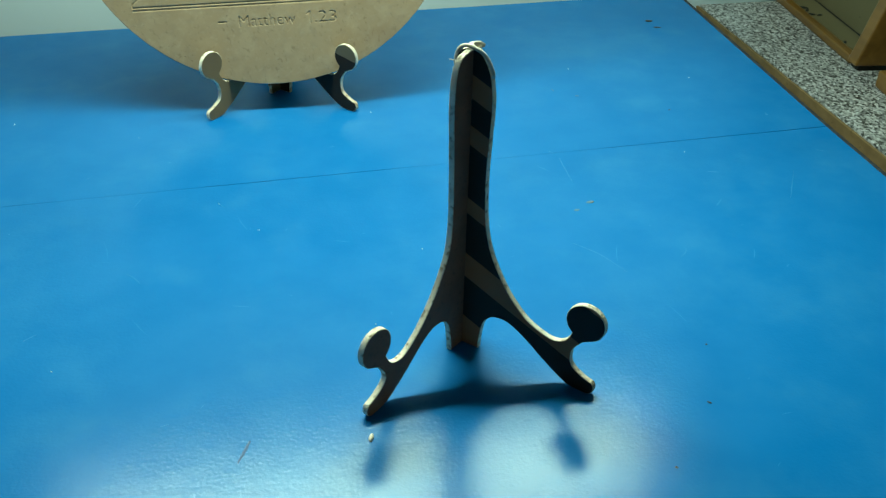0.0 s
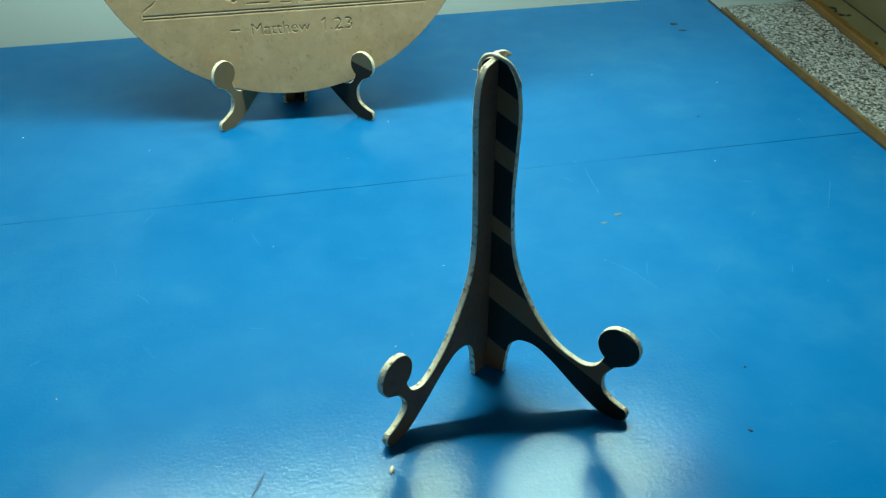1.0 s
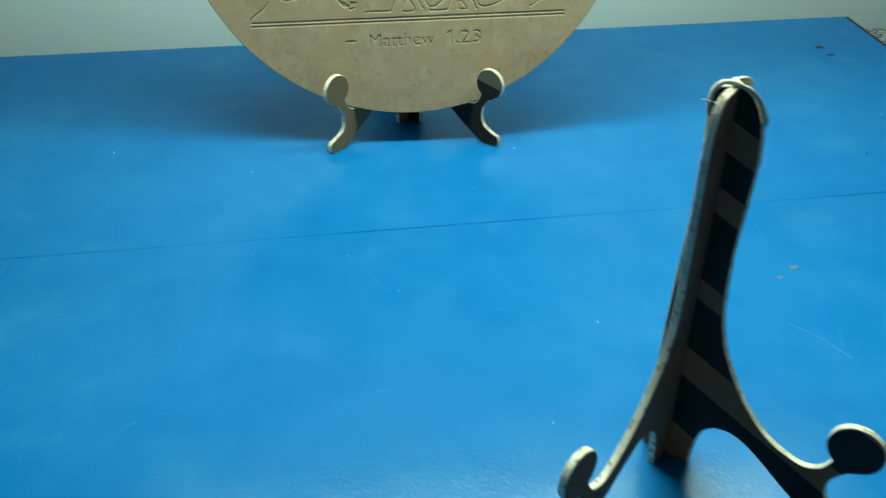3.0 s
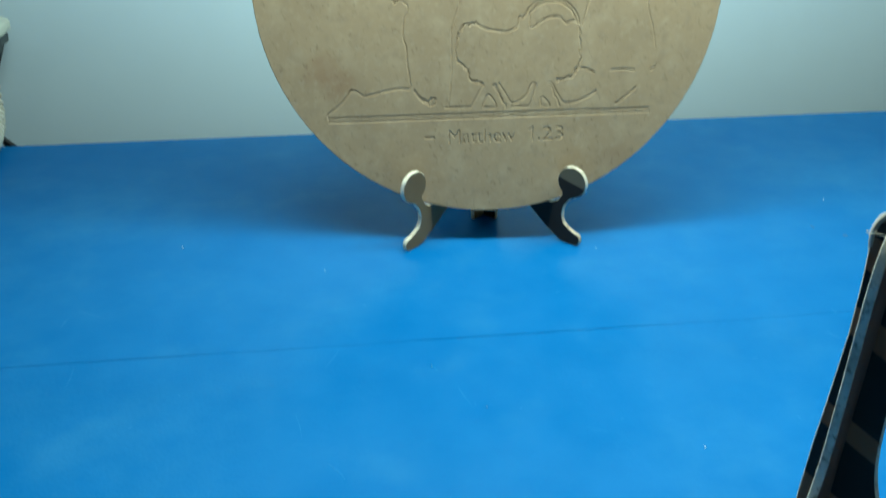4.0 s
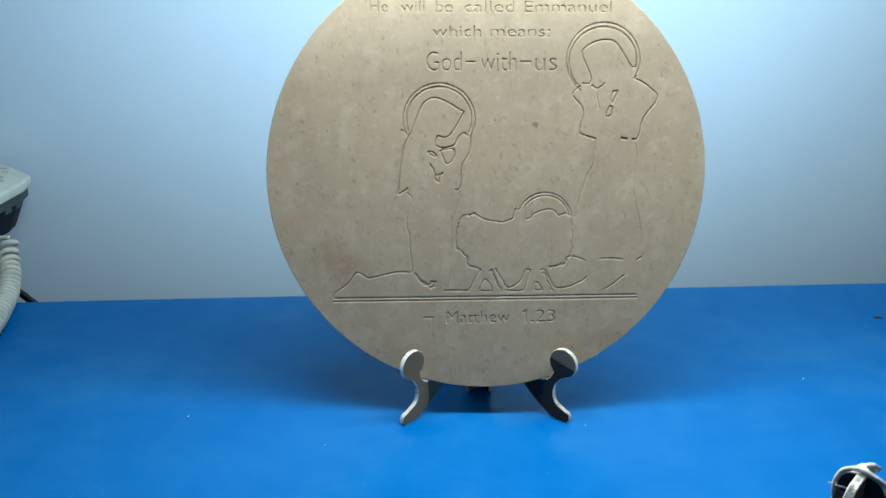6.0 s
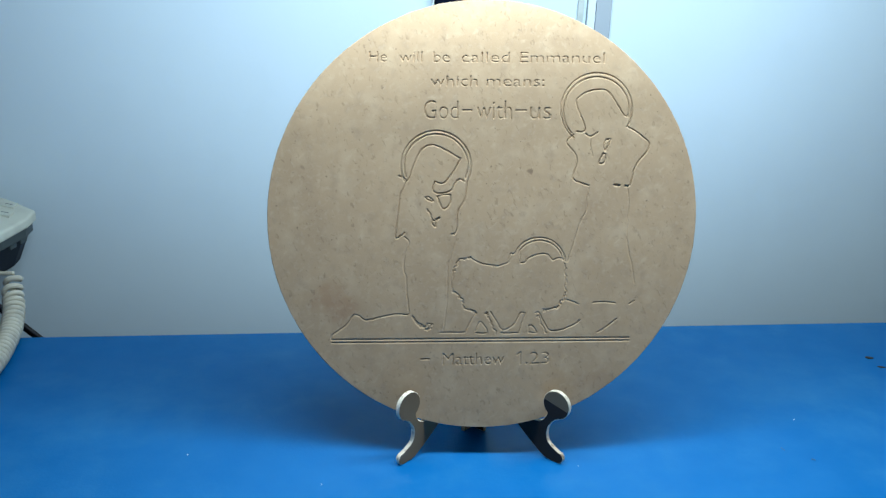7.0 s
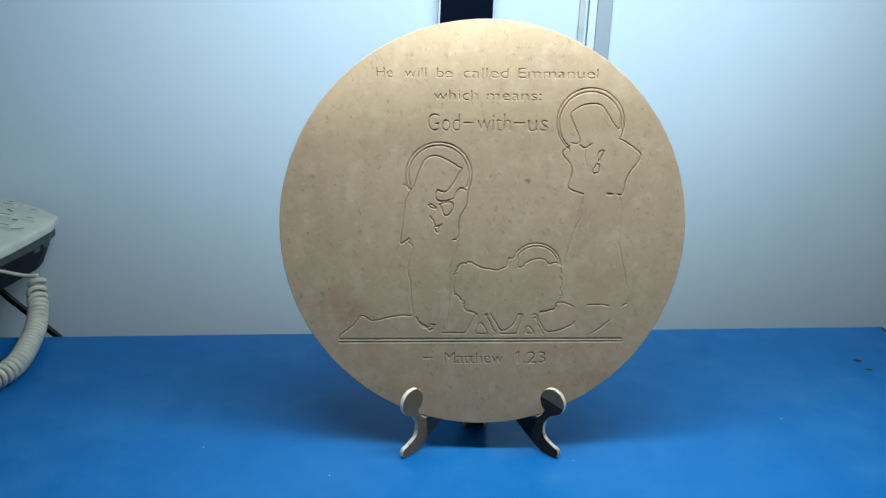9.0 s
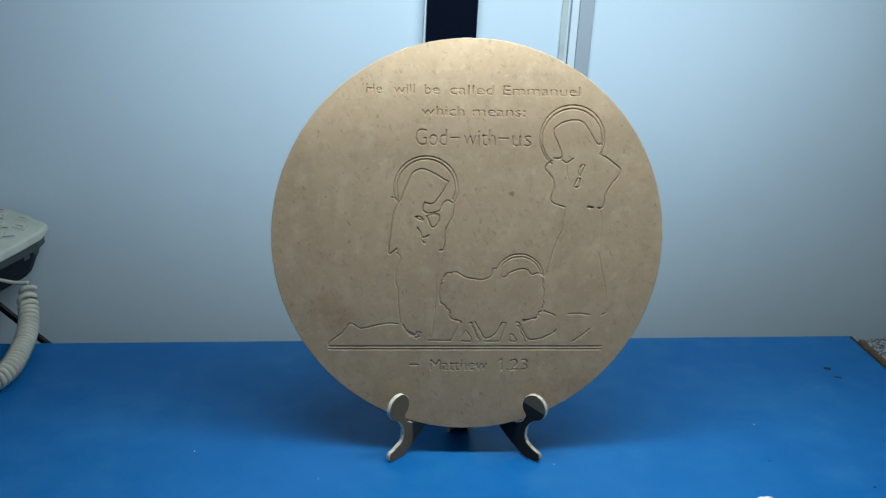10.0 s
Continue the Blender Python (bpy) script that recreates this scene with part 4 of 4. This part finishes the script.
for x, y, s in ((0.2082, 0.0477, 0.0013), (-0.1674, 0.0111, 0.0013), (0.0619, -0.1714, 0.0012), (-0.0407, -0.1093, 0.001), (0.29, 0.02, 0.001), (-0.02, -0.14, 0.0009),
                (-0.09, -0.02, 0.0009), (-0.11, -0.24, 0.0010), (0.03, -0.23, 0.0008), (0.24, -0.09, 0.0009), (0.0565, -0.004, 0.0011)):
    chip("dust_speck", x, y, s * 0.65, s * 0.5, 30, M_WHITE_SPECK, "tiny white dust speck on the blue table", "dust speck", 0.0003)
for x, y, l in ((0.1627, -0.1391, 0.0050), (0.1528, -0.1463, 0.0035)):
    chip("rusty_stain", x, y, l, l * 0.55, 10, M_RUST, "faint rusty stain on the blue table", "stain", 0.00004)
for x, y, l, w, t in ((0.5272, 0.2711, 0.012, 0.004, -35), (0.5240, 0.2514, 0.013, 0.005, -20), (0.5275, 0.2626, 0.009, 0.003, 50), (0.5330, 0.2480, 0.006, 0.003, 10), (0.5180, 0.1760, 0.007, 0.003, 60)):
    chip("dirt_flake", x, y, l, w, t, M_DIRT_AND_SHADE, "dark dirt flake on the dusty window ledge", "dirt flake", 0.0010, SILL_Z + 0.004, "ledge")
chip("wood_crumb", 0.0186, -0.3022, 0.0044, 0.0018, 72, M_PANEL_EDGE, "pale splinter lying by the stand foot", "crumb", 0.0009)


def scratch(points, width, mat, label, category="scratch"):
    """A hair-thin mark that lies on the laminate."""
    bm = bmesh.new()
    pts = spline([(x, y, 0) for x, y in points], 6)
    n = len(pts)
    last = None
    for i, q in enumerate(pts):
        way = (pts[min(i + 1, n - 1)] - pts[max(i - 1, 0)]).normalized()
        side = Vector((-way.y, way.x, 0)) * width * (0.15 + math.sin(math.pi * i / (n - 1))) / 2
        row = [bm.verts.new(q + side), bm.verts.new(q + Vector((0, 0, 0.00006))), bm.verts.new(q - side)]
        if last:
            bm.faces.new((last[0], last[1], row[1], row[0]))
            bm.faces.new((last[1], last[2], row[2], row[1]))
        last = row
    ob = part(category.replace(" ", "_"), bm, mat)
    ob.location.z = 0.00006
    return tagged(ob, label, category, "worn marks on the table")


for pts, width in (([(0.1382, -0.1766), (0.1505, -0.1906), (0.1592, -0.2086)], 0.0005), ([(0.295, -0.1243), (0.286, -0.139), (0.2782, -0.1523)], 0.0005),
                   ([(-0.0417, -0.1066), (-0.0395, -0.111), (-0.0377, -0.1135)], 0.0006), ([(-0.1254, -0.2168), (-0.123, -0.215), (-0.1205, -0.2130)], 0.0005),
                   ([(0.1611, -0.0854), (0.1603, -0.1), (0.1601, -0.1171)], 0.0004), ([(-0.0638, -0.2823), (-0.0615, -0.2815), (-0.0595, -0.2811)], 0.0004),
                   ([(0.1914, -0.1999), (0.195, -0.197), (0.1975, -0.1928)], 0.0006), ([(-0.085, -0.170), (-0.080, -0.176), (-0.078, -0.180)], 0.0005)):
    scratch(pts, width, M_SCRATCH, "fine pale scratch in the blue laminate")
scratch([(-0.0282, -0.2955), (-0.030, -0.300), (-0.0333, -0.3073)], 0.0012, M_SMEAR, "thin grey smear on the blue table", "smear")


def fine_scratches():
    """Hairline wear all over the laminate, too many and too faint to count."""
    rng = random.Random(11)
    bm = bmesh.new()
    for _ in range(80):
        x, y = rng.uniform(-0.32, 0.33), rng.uniform(-0.42, -0.04)
        turn, length, bend = rng.uniform(0, math.pi), rng.choice((0.002, 0.003, 0.005, 0.009, 0.016)), rng.uniform(-0.15, 0.15)
        width = rng.uniform(0.00008, 0.00022)
        last = None
        for k in range(6):
            f = k / 5
            a = turn + bend * f
            px, py = x + length * f * math.cos(a), y + length * f * math.sin(a)
            w = width * (0.2 + math.sin(math.pi * f))
            row = (bm.verts.new((px - w * math.sin(a), py + w * math.cos(a), 0)), bm.verts.new((px + w * math.sin(a), py - w * math.cos(a), 0)))
            if last:
                bm.faces.new((last[0], last[1], row[1], row[0]))
            last = row
    ob = part("fine_scratches", bm, M_SCRATCH)
    ob.location.z = 0.00004
    return tagged(ob, "fine pale hairline scratches over the blue laminate", "scratches", kind="stuff")


fine_scratches()
